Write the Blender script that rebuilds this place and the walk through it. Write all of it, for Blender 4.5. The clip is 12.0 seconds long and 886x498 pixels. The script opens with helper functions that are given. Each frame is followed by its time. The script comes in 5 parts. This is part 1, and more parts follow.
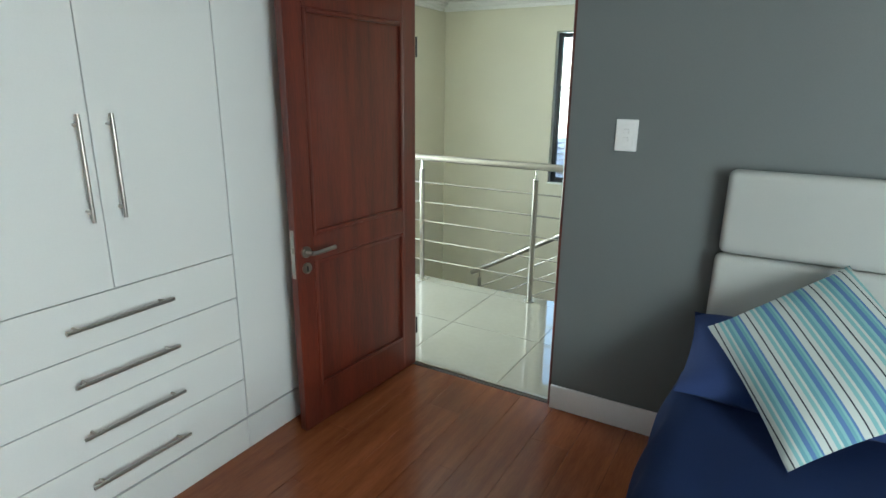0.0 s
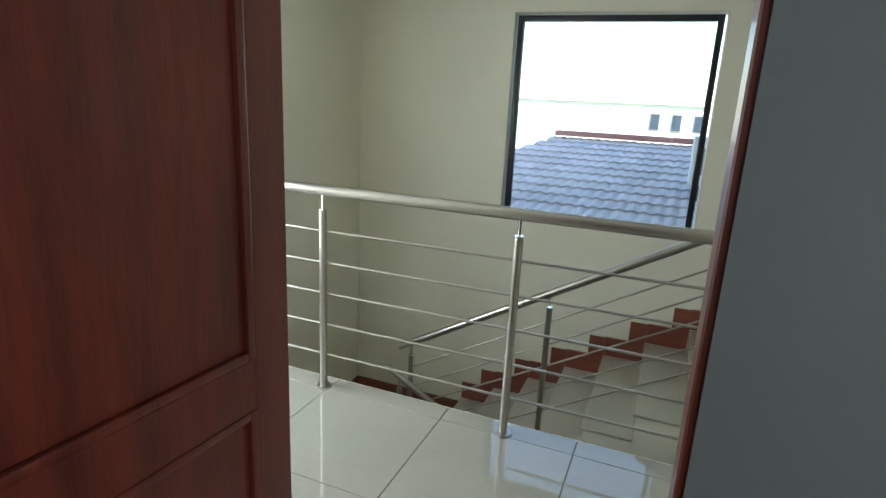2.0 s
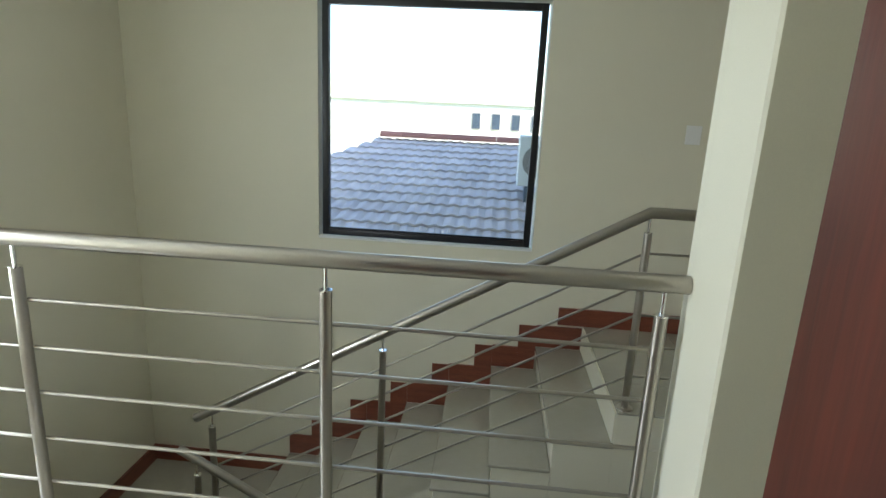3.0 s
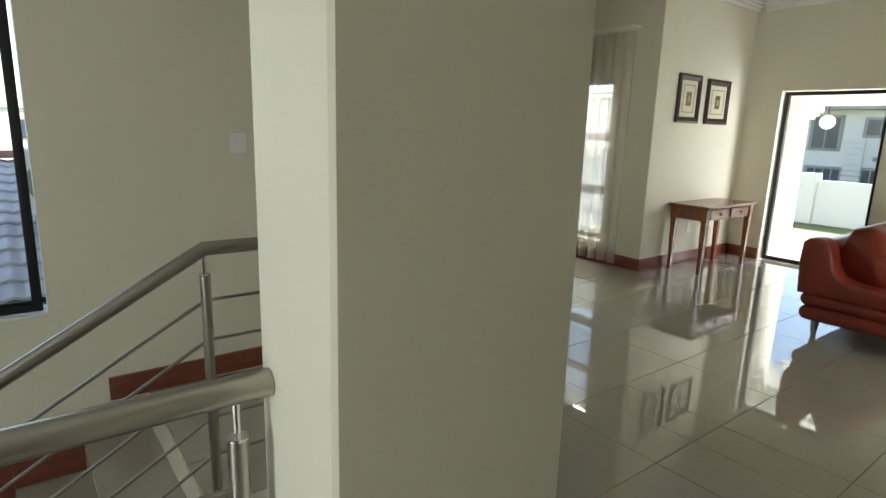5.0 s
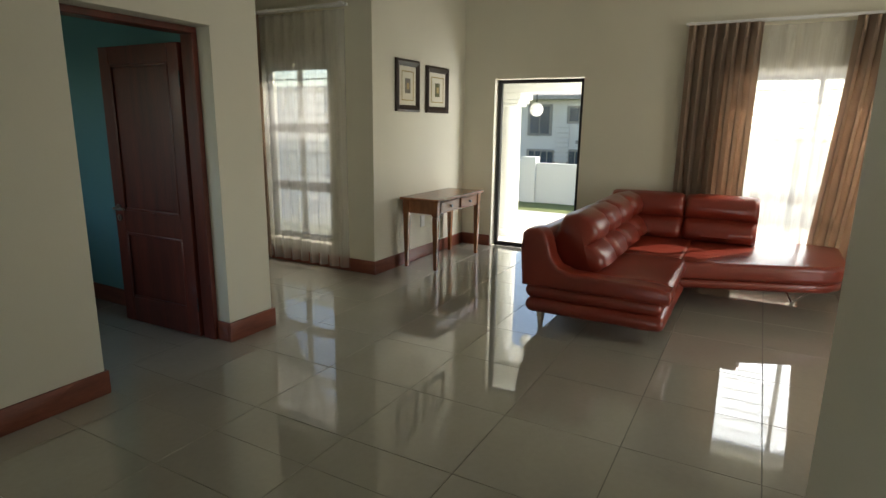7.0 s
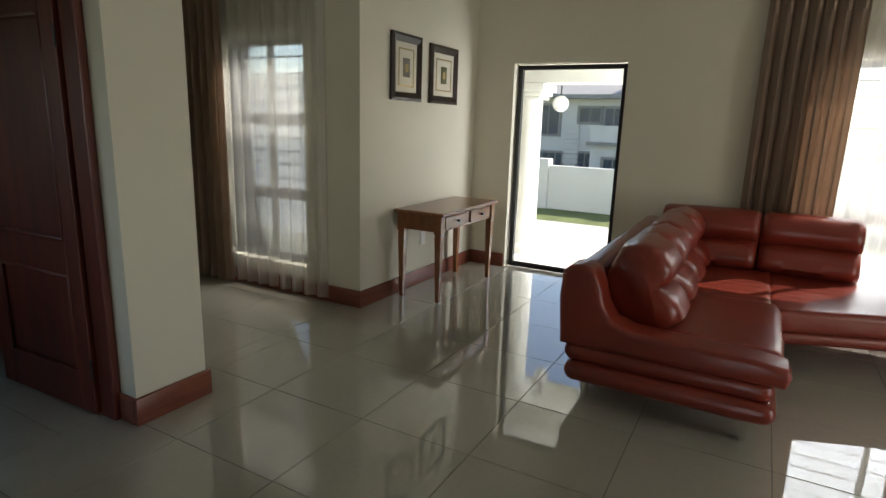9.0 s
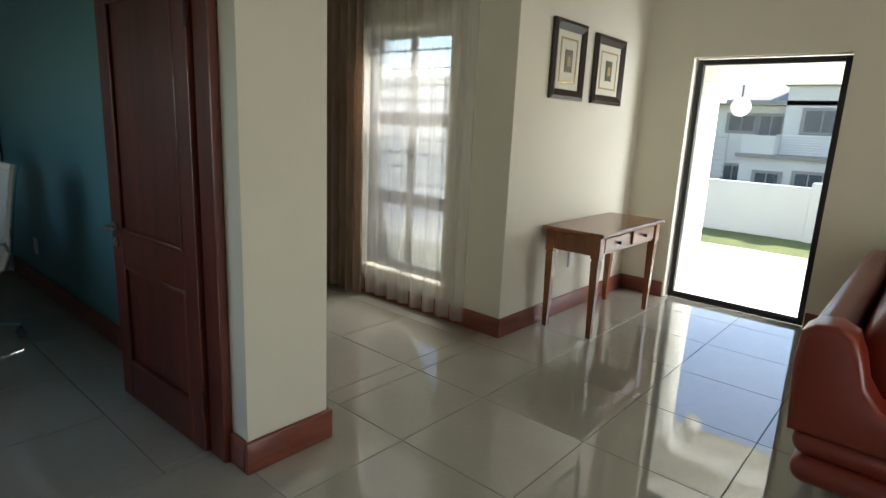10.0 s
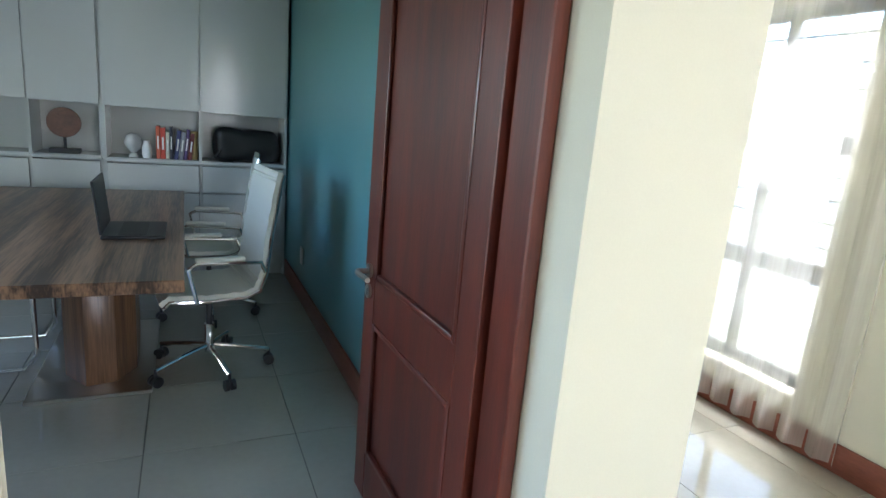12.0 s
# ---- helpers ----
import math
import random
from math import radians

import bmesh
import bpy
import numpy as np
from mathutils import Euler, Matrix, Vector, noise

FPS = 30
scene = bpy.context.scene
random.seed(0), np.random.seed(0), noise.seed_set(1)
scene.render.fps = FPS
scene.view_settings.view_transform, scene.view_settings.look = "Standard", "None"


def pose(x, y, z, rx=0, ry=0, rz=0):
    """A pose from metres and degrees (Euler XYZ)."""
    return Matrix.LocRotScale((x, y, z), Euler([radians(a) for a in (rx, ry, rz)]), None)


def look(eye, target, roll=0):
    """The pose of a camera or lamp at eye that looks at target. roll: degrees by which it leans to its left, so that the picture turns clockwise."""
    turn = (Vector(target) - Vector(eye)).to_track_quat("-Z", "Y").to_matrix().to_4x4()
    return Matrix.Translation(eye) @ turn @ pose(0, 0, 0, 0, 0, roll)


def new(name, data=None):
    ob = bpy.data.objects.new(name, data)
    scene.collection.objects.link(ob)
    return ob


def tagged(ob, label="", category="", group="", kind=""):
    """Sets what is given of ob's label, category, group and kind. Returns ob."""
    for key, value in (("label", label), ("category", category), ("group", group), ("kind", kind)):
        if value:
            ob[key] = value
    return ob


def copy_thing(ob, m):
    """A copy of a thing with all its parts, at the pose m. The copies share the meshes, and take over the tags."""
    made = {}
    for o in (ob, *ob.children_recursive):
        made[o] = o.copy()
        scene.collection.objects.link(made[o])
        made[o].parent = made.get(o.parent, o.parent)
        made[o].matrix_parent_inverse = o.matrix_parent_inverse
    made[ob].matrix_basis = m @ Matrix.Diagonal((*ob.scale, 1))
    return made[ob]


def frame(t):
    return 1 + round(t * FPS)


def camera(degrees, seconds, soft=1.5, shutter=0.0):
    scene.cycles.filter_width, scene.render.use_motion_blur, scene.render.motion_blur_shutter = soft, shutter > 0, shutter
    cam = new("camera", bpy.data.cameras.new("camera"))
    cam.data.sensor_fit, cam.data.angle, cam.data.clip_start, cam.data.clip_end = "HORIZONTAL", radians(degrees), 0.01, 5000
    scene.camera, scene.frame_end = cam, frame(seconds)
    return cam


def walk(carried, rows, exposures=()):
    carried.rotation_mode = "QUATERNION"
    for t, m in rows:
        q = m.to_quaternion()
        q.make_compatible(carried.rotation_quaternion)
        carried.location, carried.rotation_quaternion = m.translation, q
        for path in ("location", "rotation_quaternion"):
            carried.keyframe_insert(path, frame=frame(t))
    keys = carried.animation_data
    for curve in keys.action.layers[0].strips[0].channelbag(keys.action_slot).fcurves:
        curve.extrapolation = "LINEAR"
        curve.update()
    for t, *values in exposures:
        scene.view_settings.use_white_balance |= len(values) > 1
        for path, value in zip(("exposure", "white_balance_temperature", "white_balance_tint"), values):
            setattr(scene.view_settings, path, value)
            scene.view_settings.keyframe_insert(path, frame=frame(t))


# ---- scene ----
cam = camera(75.9, 12.0)
PATH = [
    (0, (0.209, -0.506, 1.601), (-0.759, 1.156, 1.054), 0.7),
    (0.5, (-0.063, -0.118, 1.595), (-1.024, 1.548, 1.049), 1.2),
    (0.8, (-0.225, 0.116, 1.572), (-1.181, 1.784, 1.023), 2.0),
    (1, (-0.332, 0.265, 1.584), (-1.271, 1.945, 1.039), 1.8),
    (1.5, (-0.578, 0.72, 1.554), (-1.421, 2.453, 1.016), 3.1),
    (2, (-0.728, 1.108, 1.508), (-1.44, 2.906, 0.998), 2.9),
    (2.5, (-0.807, 1.493, 1.5), (-1.25, 3.379, 1.004), 2.8),
    (2.7, (-0.824, 1.651, 1.496), (-1.163, 3.561, 1.009), 2.8),
    (4.3, (-0.794, 2.352, 1.538), (-0.029, 4.144, 1.091), 2.7),
    (4.5, (-0.75, 2.389, 1.526), (0.142, 4.125, 1.089), 2.6),
    (5, (-0.613, 2.449, 1.531), (0.579, 3.999, 1.11), 1.8),
    (5.5, (-0.435, 2.499, 1.527), (1.009, 3.821, 1.117), 1.0),
    (6, (-0.246, 2.558, 1.523), (1.353, 3.686, 1.112), 0.7),
    (6.5, (0.007, 2.613, 1.549), (1.686, 3.615, 1.127), 0.6),
    (7, (0.289, 2.693, 1.536), (2.001, 3.633, 1.105), 0.8),
    (7.2, (0.436, 2.741, 1.542), (2.16, 3.659, 1.111), 0.9),
    (8.8, (1.319, 3.267, 1.512), (3.043, 4.181, 1.073), 1.6),
    (9, (1.409, 3.346, 1.485), (3.118, 4.29, 1.051), 1.8),
    (9.5, (1.646, 3.624, 1.464), (3.26, 4.725, 1.033), 2.2),
    (10, (1.82, 3.892, 1.448), (3.296, 5.171, 1.017), 2.7),
    (10.5, (1.977, 4.197, 1.448), (3.314, 5.618, 1.008), 3.5),
    (11, (2.102, 4.458, 1.43), (3.254, 6.035, 0.995), 4.0),
    (11.5, (2.18, 4.742, 1.43), (3.139, 6.442, 0.994), 4.6),
    (12, (2.223, 4.988, 1.424), (3.046, 6.757, 0.987), 4.9),
]
EXPOSURES = [(0, 2.5, 6100, 0), (1.0, 2.5, 6100, 3), (1.5, 2.1, 6100, 5), (2.5, 1.95, 6300, 8), (4.5, 1.85, 6600, 8), (5.0, 1.7, 6750, 9), (5.5, 1.25, 7000, 10), (6.5, 1.12, 7150, 11), (7.2, 1.1, 7100, 11), (9.0, 0.9, 6800, 12), (9.5, 1.05, 6750, 12), (10.0, 1.5, 6600, 12), (10.5, 2.1, 6600, 12), (11.0, 2.85, 6250, 12), (12.0, 3.2, 5950, 12)]
walk(cam, [(t, look(eye, target, roll)) for t, eye, target, roll in PATH], EXPOSURES)


# ---- world, sun and exposure ----
SUN = Vector((0.70, -0.50, 0.72)).normalized()
world = bpy.data.worlds.new("world")
scene.world = world
world.use_nodes = True
wn = world.node_tree
sky = wn.nodes.new("ShaderNodeTexSky")
sky.sky_type = "NISHITA"
sky.sun_disc = False
sky.sun_elevation = math.asin(SUN.z)
sky.sun_rotation = math.atan2(SUN.x, SUN.y)
wn.nodes["Background"].inputs[1].default_value = 0.15
wn.links.new(sky.outputs[0], wn.nodes["Background"].inputs[0])
sun = new("sun", bpy.data.lights.new("sun", "SUN"))
sun.data.energy, sun.data.angle, sun.data.color = 4.5, radians(0.5), (1.0, 0.95, 0.87)
sun.matrix_world = look(SUN * 20, (0, 0, 0))


def sky_fill(name, eye, target, w, h, watts, color=(0.86, 0.93, 1.0)):
    """Area lamp standing in for sky light at one opening, real or added."""
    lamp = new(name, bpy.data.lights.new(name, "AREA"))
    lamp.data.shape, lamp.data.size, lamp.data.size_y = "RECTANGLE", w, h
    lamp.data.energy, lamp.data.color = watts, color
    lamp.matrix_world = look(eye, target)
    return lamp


sky_fill("bedroom_window_light", (2.69, -1.1, 1.35), (-1, -1.1, 1.2), 1.9, 1.6, 22)
# added fill lamp that brightens the landing; its opening is made up
sky_fill("landing_window_light", (-3.59, 2.85, 1.25), (0, 2.95, 1.1), 0.95, 1.65, 15)
sky_fill("study_window_light", (0.44, 7.0, 1.95), (0.95, 6.75, 0.0), 1.5, 0.5, 0.75, (0.75, 0.87, 1.0))
sky_fill("lounge_window_light", (7.14, 2.3, 1.15), (0, 2.3, 0.9), 1.7, 1.7, 28, (0.95, 0.97, 1.0))
sky_fill("passage_window_light", (5.65, 7.075, 2.75), (4.3, 7.0, 0.4), 0.95, 0.7, 60, (1.0, 0.99, 0.96))
# added fill lamp for the lounge, in a made-up opening out of view
sky_fill("lounge_south_light", (3.6, -1.64, 1.3), (3.6, 3, 0.9), 2.4, 1.8, 30, (0.95, 0.97, 1.0))
sky_fill("patio_door_light", (7.65, 3.75, 1.25), (6.2, 6.0, 1.1), 1.0, 2.0, 40, (0.9, 0.95, 1.0))


# ---- materials ----
def mat(name, color, rough=0.5, metal=0.0, vary=0.12, scale=3.0, fine=60.0, bump=0.05, stretch=(1, 1, 1), coat=0.0, spec=0.5, piece=0.0, dark=None, world_space=False, rvar=0.1, tight=0.18):
    """A surface with variation at two scales, fine relief and, for pieces, a shade of their own."""
    m = bpy.data.materials.new(name)
    m.use_nodes = True
    t = m.node_tree
    N, L = t.nodes.new, t.links.new
    b = t.nodes["Principled BSDF"]
    b.inputs["Roughness"].default_value = rough
    b.inputs["Metallic"].default_value = metal
    b.inputs["Coat Weight"].default_value = coat
    b.inputs["Coat Roughness"].default_value = 0.03
    b.inputs["Specular IOR Level"].default_value = spec
    co = N("ShaderNodeTexCoord")
    mp = N("ShaderNodeMapping")
    mp.inputs["Scale"].default_value = stretch
    if world_space:
        L(N("ShaderNodeNewGeometry").outputs["Position"], mp.inputs[0])
    else:
        L(co.outputs["Object"], mp.inputs[0])
    n1, n2 = N("ShaderNodeTexNoise"), N("ShaderNodeTexNoise")
    n1.inputs["Scale"].default_value, n1.inputs["Detail"].default_value = scale, 5
    n2.inputs["Scale"].default_value, n2.inputs["Detail"].default_value = fine, 6
    L(mp.outputs[0], n1.inputs["Vector"])
    L(mp.outputs[0], n2.inputs["Vector"])
    add = N("ShaderNodeMath")
    add.operation = "MULTIPLY_ADD"
    add.inputs[1].default_value = 0.6
    L(n1.outputs[0], add.inputs[0])
    half = N("ShaderNodeMath")
    half.operation = "MULTIPLY"
    half.inputs[1].default_value = 0.4
    L(n2.outputs[0], half.inputs[0])
    L(half.outputs[0], add.inputs[2])
    ramp = N("ShaderNodeValToRGB")
    lo = dark or [c * (1 - vary) for c in color]
    hi = [min(1, c * (1 + vary * (0.5 if not dark else 0.1))) for c in color]
    ramp.color_ramp.elements[0].position, ramp.color_ramp.elements[1].position = 0.5 - tight, 0.5 + tight
    ramp.color_ramp.elements[0].color, ramp.color_ramp.elements[1].color = (*lo, 1), (*hi, 1)
    L(add.outputs[0], ramp.inputs[0])
    last = ramp.outputs[0]
    if piece:
        info = N("ShaderNodeObjectInfo")
        rng = N("ShaderNodeMapRange")
        rng.inputs["To Min"].default_value, rng.inputs["To Max"].default_value = 1 - piece, 1 + piece * 0.5
        L(info.outputs["Random"], rng.inputs["Value"])
        hsv = N("ShaderNodeHueSaturation")
        L(rng.outputs[0], hsv.inputs["Value"])
        L(last, hsv.inputs["Color"])
        last = hsv.outputs[0]
    L(last, b.inputs["Base Color"])
    rr = N("ShaderNodeMapRange")
    rr.inputs["To Min"].default_value, rr.inputs["To Max"].default_value = max(0.0, rough * (1 - rvar)), min(1.0, rough * (1 + rvar))
    L(n1.outputs[0], rr.inputs["Value"])
    L(rr.outputs[0], b.inputs["Roughness"])
    if bump:
        bm_ = N("ShaderNodeBump")
        bm_.inputs["Strength"].default_value = bump
        bm_.inputs["Distance"].default_value = 0.004
        L(add.outputs[0], bm_.inputs["Height"])
        L(bm_.outputs[0], b.inputs["Normal"])
    return m


M_CREAM = mat("cream_paint", (0.70, 0.668, 0.54), 0.6, vary=0.05, scale=1.5, fine=220, bump=0.12, world_space=True)
M_GREY = mat("grey_paint", (0.152, 0.168, 0.164), 0.5, vary=0.07, scale=1.4, fine=220, bump=0.12, world_space=True)
M_TEAL = mat("teal_paint", (0.11, 0.27, 0.29), 0.3, vary=0.07, scale=1.4, fine=220, bump=0.1, world_space=True)
M_CEIL = mat("white_ceiling_paint", (0.82, 0.82, 0.79), 0.8, vary=0.03, bump=0.05, world_space=True)
M_WHITE = mat("white_satin_paint", (0.80, 0.80, 0.78), 0.4, vary=0.04, bump=0.04)
M_MELAMINE = mat("off_white_melamine", (0.74, 0.75, 0.72), 0.42, vary=0.03, scale=2, fine=160, bump=0.03)
M_GLOSS = mat("gloss_white_board", (0.52, 0.53, 0.51), 0.18, vary=0.03, scale=2, fine=150, bump=0.02)
M_DOOR = mat("red_brown_mahogany", (0.15, 0.026, 0.012), 0.38, vary=0.4, scale=2.2, fine=26, bump=0.08, stretch=(7, 7, 0.55), dark=(0.055, 0.010, 0.006), coat=0.12)
M_SKIRT = mat("stained_skirting_wood", (0.24, 0.072, 0.040), 0.38, vary=0.3, scale=2.0, fine=20, bump=0.06, stretch=(1.2, 1.2, 9), dark=(0.13, 0.034, 0.020), world_space=True)
M_PLANK = mat("cherry_laminate", (0.30, 0.095, 0.035), 0.22, vary=0.35, scale=1.6, fine=18, bump=0.04, stretch=(11, 0.8, 4), dark=(0.17, 0.045, 0.016), piece=0.10, world_space=True)
M_TILE = mat("polished_porcelain", (0.40, 0.38, 0.315), 0.02, vary=0.07, scale=2.4, fine=30, bump=0.0015, piece=0.03, world_space=True, spec=0.6, coat=0.7)
M_GROUT = mat("dark_grout", (0.16, 0.15, 0.13), 0.9, vary=0.2, world_space=True)
M_STEEL = mat("brushed_stainless_steel", (0.45, 0.42, 0.375), 0.30, 1.0, vary=0.08, scale=4, fine=120, bump=0.0)
M_CHROME = mat("polished_chrome", (0.78, 0.78, 0.78), 0.08, 1.0, vary=0.03, bump=0.0)
M_BLACKFRAME = mat("dark_bronze_aluminium", (0.022, 0.022, 0.025), 0.42, 0.3, vary=0.15, bump=0.02)
M_TABLE = mat("amber_brown_wood", (0.30, 0.115, 0.042), 0.26, vary=0.3, scale=2.0, fine=22, bump=0.05, stretch=(1, 9, 3), dark=(0.17, 0.055, 0.02), coat=0.2)
M_LEATHER = mat("russet_leather", (0.22, 0.030, 0.016), 0.32, vary=0.2, scale=3, fine=190, bump=0.16, coat=0.1)
M_DRAPE = mat("taupe_brown_drape", (0.40, 0.295, 0.22), 0.85, vary=0.15, scale=5, fine=320, bump=0.15)
M_NAVY = mat("navy_cotton", (0.018, 0.042, 0.145), 0.85, vary=0.18, scale=4, fine=260, bump=0.2)
M_HEADB = mat("pale_grey_leatherette", (0.46, 0.47, 0.44), 0.4, vary=0.06, scale=3, fine=240, bump=0.1)
M_FRAME = mat("dark_picture_frame_wood", (0.032, 0.017, 0.012), 0.3, vary=0.3, bump=0.05)
M_MAT = mat("cream_mount_board", (0.70, 0.66, 0.54), 0.8, vary=0.04)
M_GOLD = mat("dull_gold_slip", (0.42, 0.32, 0.14), 0.4, 0.6, vary=0.15)
M_CHAIRPAD = mat("cream_ribbed_leatherette", (0.62, 0.61, 0.53), 0.4, vary=0.06, fine=200, bump=0.08)
M_DESK = mat("striped_walnut", (0.30, 0.165, 0.09), 0.3, vary=0.4, scale=1.7, fine=14, bump=0.04, stretch=(9, 0.35, 3), dark=(0.045, 0.024, 0.016), tight=0.09)
M_DESKLEG = mat("upright_walnut", (0.27, 0.14, 0.075), 0.3, vary=0.4, scale=1.7, fine=14, bump=0.04, stretch=(9, 9, 0.4), dark=(0.085, 0.042, 0.024), tight=0.12)
M_BLACK = mat("black_plastic", (0.018, 0.018, 0.020), 0.4, vary=0.15, bump=0.03)
M_EXT = mat("exterior_plaster", (0.62, 0.60, 0.56), 0.85, vary=0.08, scale=1.2, fine=60, bump=0.2, world_space=True)
M_BOUND = mat("white_boundary_plaster", (0.78, 0.77, 0.74), 0.85, vary=0.06, scale=1.2, fine=60, bump=0.15, world_space=True)
M_ROOF = mat("grey_concrete_roof_tile", (0.66, 0.585, 0.565), 0.8, vary=0.22, scale=5, fine=60, bump=0.2, piece=0.14)
M_GRASS = mat("garden_grass", (0.15, 0.18, 0.055), 0.95, vary=0.4, scale=3, fine=90, bump=0.5, world_space=True)
M_PAVE = mat("pale_concrete_paving", (0.68, 0.66, 0.61), 0.8, vary=0.1, scale=1.0, fine=40, bump=0.15, world_space=True)
M_GUTTER = mat("blue_grey_gutter", (0.10, 0.125, 0.16), 0.5, vary=0.1)
M_REDRIDGE = mat("weathered_red_ridge", (0.40, 0.17, 0.13), 0.85, vary=0.3, piece=0.25)


def glass_material():
    """Clear pane: mostly straight through, with a slight sheen."""
    m = bpy.data.materials.new("clear_glass")
    m.use_nodes = True
    t = m.node_tree
    out = t.nodes["Material Output"]
    tr, gl, mix, fr = t.nodes.new("ShaderNodeBsdfTransparent"), t.nodes.new("ShaderNodeBsdfGlossy"), t.nodes.new("ShaderNodeMixShader"), t.nodes.new("ShaderNodeFresnel")
    gl.inputs["Roughness"].default_value = 0.02
    tr.inputs[0].default_value = (0.95, 0.97, 0.97, 1)
    fr.inputs[0].default_value = 1.35
    for a, b in ((fr.outputs[0], mix.inputs[0]), (tr.outputs[0], mix.inputs[1]), (gl.outputs[0], mix.inputs[2]), (mix.outputs[0], out.inputs[0])):
        t.links.new(a, b)
    return m


def sheer_material():
    """Thin voile: part open weave, part glowing cloth."""
    m = bpy.data.materials.new("white_voile")
    m.use_nodes = True
    t = m.node_tree
    out = t.nodes["Material Output"]
    tr, tl, df, m1, m2 = (t.nodes.new(n) for n in ("ShaderNodeBsdfTransparent", "ShaderNodeBsdfTranslucent", "ShaderNodeBsdfDiffuse", "ShaderNodeMixShader", "ShaderNodeMixShader"))
    tl.inputs[0].default_value = (0.80, 0.79, 0.74, 1)
    df.inputs[0].default_value = (0.80, 0.79, 0.74, 1)
    nz = t.nodes.new("ShaderNodeTexNoise")
    nz.inputs["Scale"].default_value = 9
    rg = t.nodes.new("ShaderNodeMapRange")
    rg.inputs["To Min"].default_value, rg.inputs["To Max"].default_value = 0.38, 0.52
    m1.inputs[0].default_value = 0.5
    for a, b in ((nz.outputs[0], rg.inputs["Value"]), (rg.outputs[0], m2.inputs[0]), (tl.outputs[0], m1.inputs[1]), (df.outputs[0], m1.inputs[2]),
                 (tr.outputs[0], m2.inputs[1]), (m1.outputs[0], m2.inputs[2]), (m2.outputs[0], out.inputs[0])):
        t.links.new(a, b)
    return m


M_GLASS, M_SHEER = glass_material(), sheer_material()


# ---- mesh helpers ----
def box(bm, x0, x1, y0, y1, z0, z1, bevel=0.0, seg=2):
    """A box between two corners, its edges rounded."""
    r = bmesh.ops.create_cube(bm, size=1.0)
    vs = r["verts"]
    for v in vs:
        v.co = Vector(((x0 + x1) / 2 + v.co.x * (x1 - x0), (y0 + y1) / 2 + v.co.y * (y1 - y0), (z0 + z1) / 2 + v.co.z * (z1 - z0)))
    if bevel:
        es = list({e for v in vs for e in v.link_edges})
        bmesh.ops.bevel(bm, geom=es, offset=bevel, segments=seg, profile=0.5, affect="EDGES")
    return bm


def boxes(*rows, bevel=0.0):
    bm = bmesh.new()
    for r in rows:
        box(bm, *r, bevel=bevel, seg=1)
    return bm


def rod(bm, p, q, r, seg=14, r2=None):
    """A round bar from p to q."""
    p, q = Vector(p), Vector(q)
    d = q - p
    m = Matrix.Translation((p + q) / 2) @ d.to_track_quat("Z", "Y").to_matrix().to_4x4()
    bmesh.ops.create_cone(bm, cap_ends=True, segments=seg, radius1=r, radius2=r if r2 is None else r2, depth=d.length, matrix=m)
    return bm


def tube(bm, pts, r, seg=12, closed=False):
    """A round bar along a line of points, with mitred bends."""
    pts = [Vector(p) for p in pts]
    n = len(pts)
    rings = []
    up = None
    for i, p in enumerate(pts):
        a = pts[i - 1] if i or closed else None
        b = pts[(i + 1) % n] if i < n - 1 or closed else None
        d1 = (p - a).normalized() if a is not None else None
        d2 = (b - p).normalized() if b is not None else None
        d = ((d1 or d2) + (d2 or d1)).normalized()
        if up is None:
            up = d.orthogonal().normalized()
        side = d.cross(up).normalized()
        up = side.cross(d).normalized()
        k = 1.0
        if d1 is not None and d2 is not None:
            k = 1 / max(0.35, math.cos(d1.angle(d2) / 2))
            ax = d1.cross(d2)
        ring = []
        for j in range(seg):
            t = 2 * math.pi * j / seg
            o = (side * math.cos(t) + up * math.sin(t)) * r
            if k > 1.001:
                n2 = ax.cross(d).normalized()
                o += n2 * o.dot(n2) * (k - 1)
            ring.append(bm.verts.new(p + o))
        rings.append(ring)
    m = len(rings) if closed else len(rings) - 1
    for i in range(m):
        A, B = rings[i], rings[(i + 1) % n]
        for j in range(seg):
            bm.faces.new((A[j], A[(j + 1) % seg], B[(j + 1) % seg], B[j]))
    if not closed:
        bm.faces.new(rings[0][::-1])
        bm.faces.new(rings[-1])
    return bm


def prism(bm, outline, axis, lo, hi, bevel=0.0):
    """An outline (pairs of the two other axes) drawn out along an axis."""
    def at(a, b, c):
        return {"x": (c, a, b), "y": (a, c, b), "z": (a, b, c)}[axis]
    A = [bm.verts.new(at(a, b, lo)) for a, b in outline]
    B = [bm.verts.new(at(a, b, hi)) for a, b in outline]
    n = len(outline)
    fs = [bm.faces.new(A[::-1]), bm.faces.new(B)]
    for i in range(n):
        fs.append(bm.faces.new((A[i], A[(i + 1) % n], B[(i + 1) % n], B[i])))
    bmesh.ops.recalc_face_normals(bm, faces=fs)
    if bevel:
        bmesh.ops.bevel(bm, geom=list({e for f in fs for e in f.edges}), offset=bevel, segments=2, profile=0.5, affect="EDGES")
    return bm


def mesh(name, bm, material, smooth=30):
    bmesh.ops.recalc_face_normals(bm, faces=bm.faces[:])
    me = bpy.data.meshes.new(name)
    bm.to_mesh(me)
    bm.free()
    me.materials.append(material)
    if smooth:
        me.shade_smooth()
        me.set_sharp_from_angle(angle=radians(smooth))
    return me


def part(name, bm, material, parent=None, label="", smooth=30):
    """One mesh object, under a thing or a part."""
    ob = new(name, mesh(name, bm, material, smooth))
    if parent is not None:
        ob.parent = parent
    return tagged(ob, label)


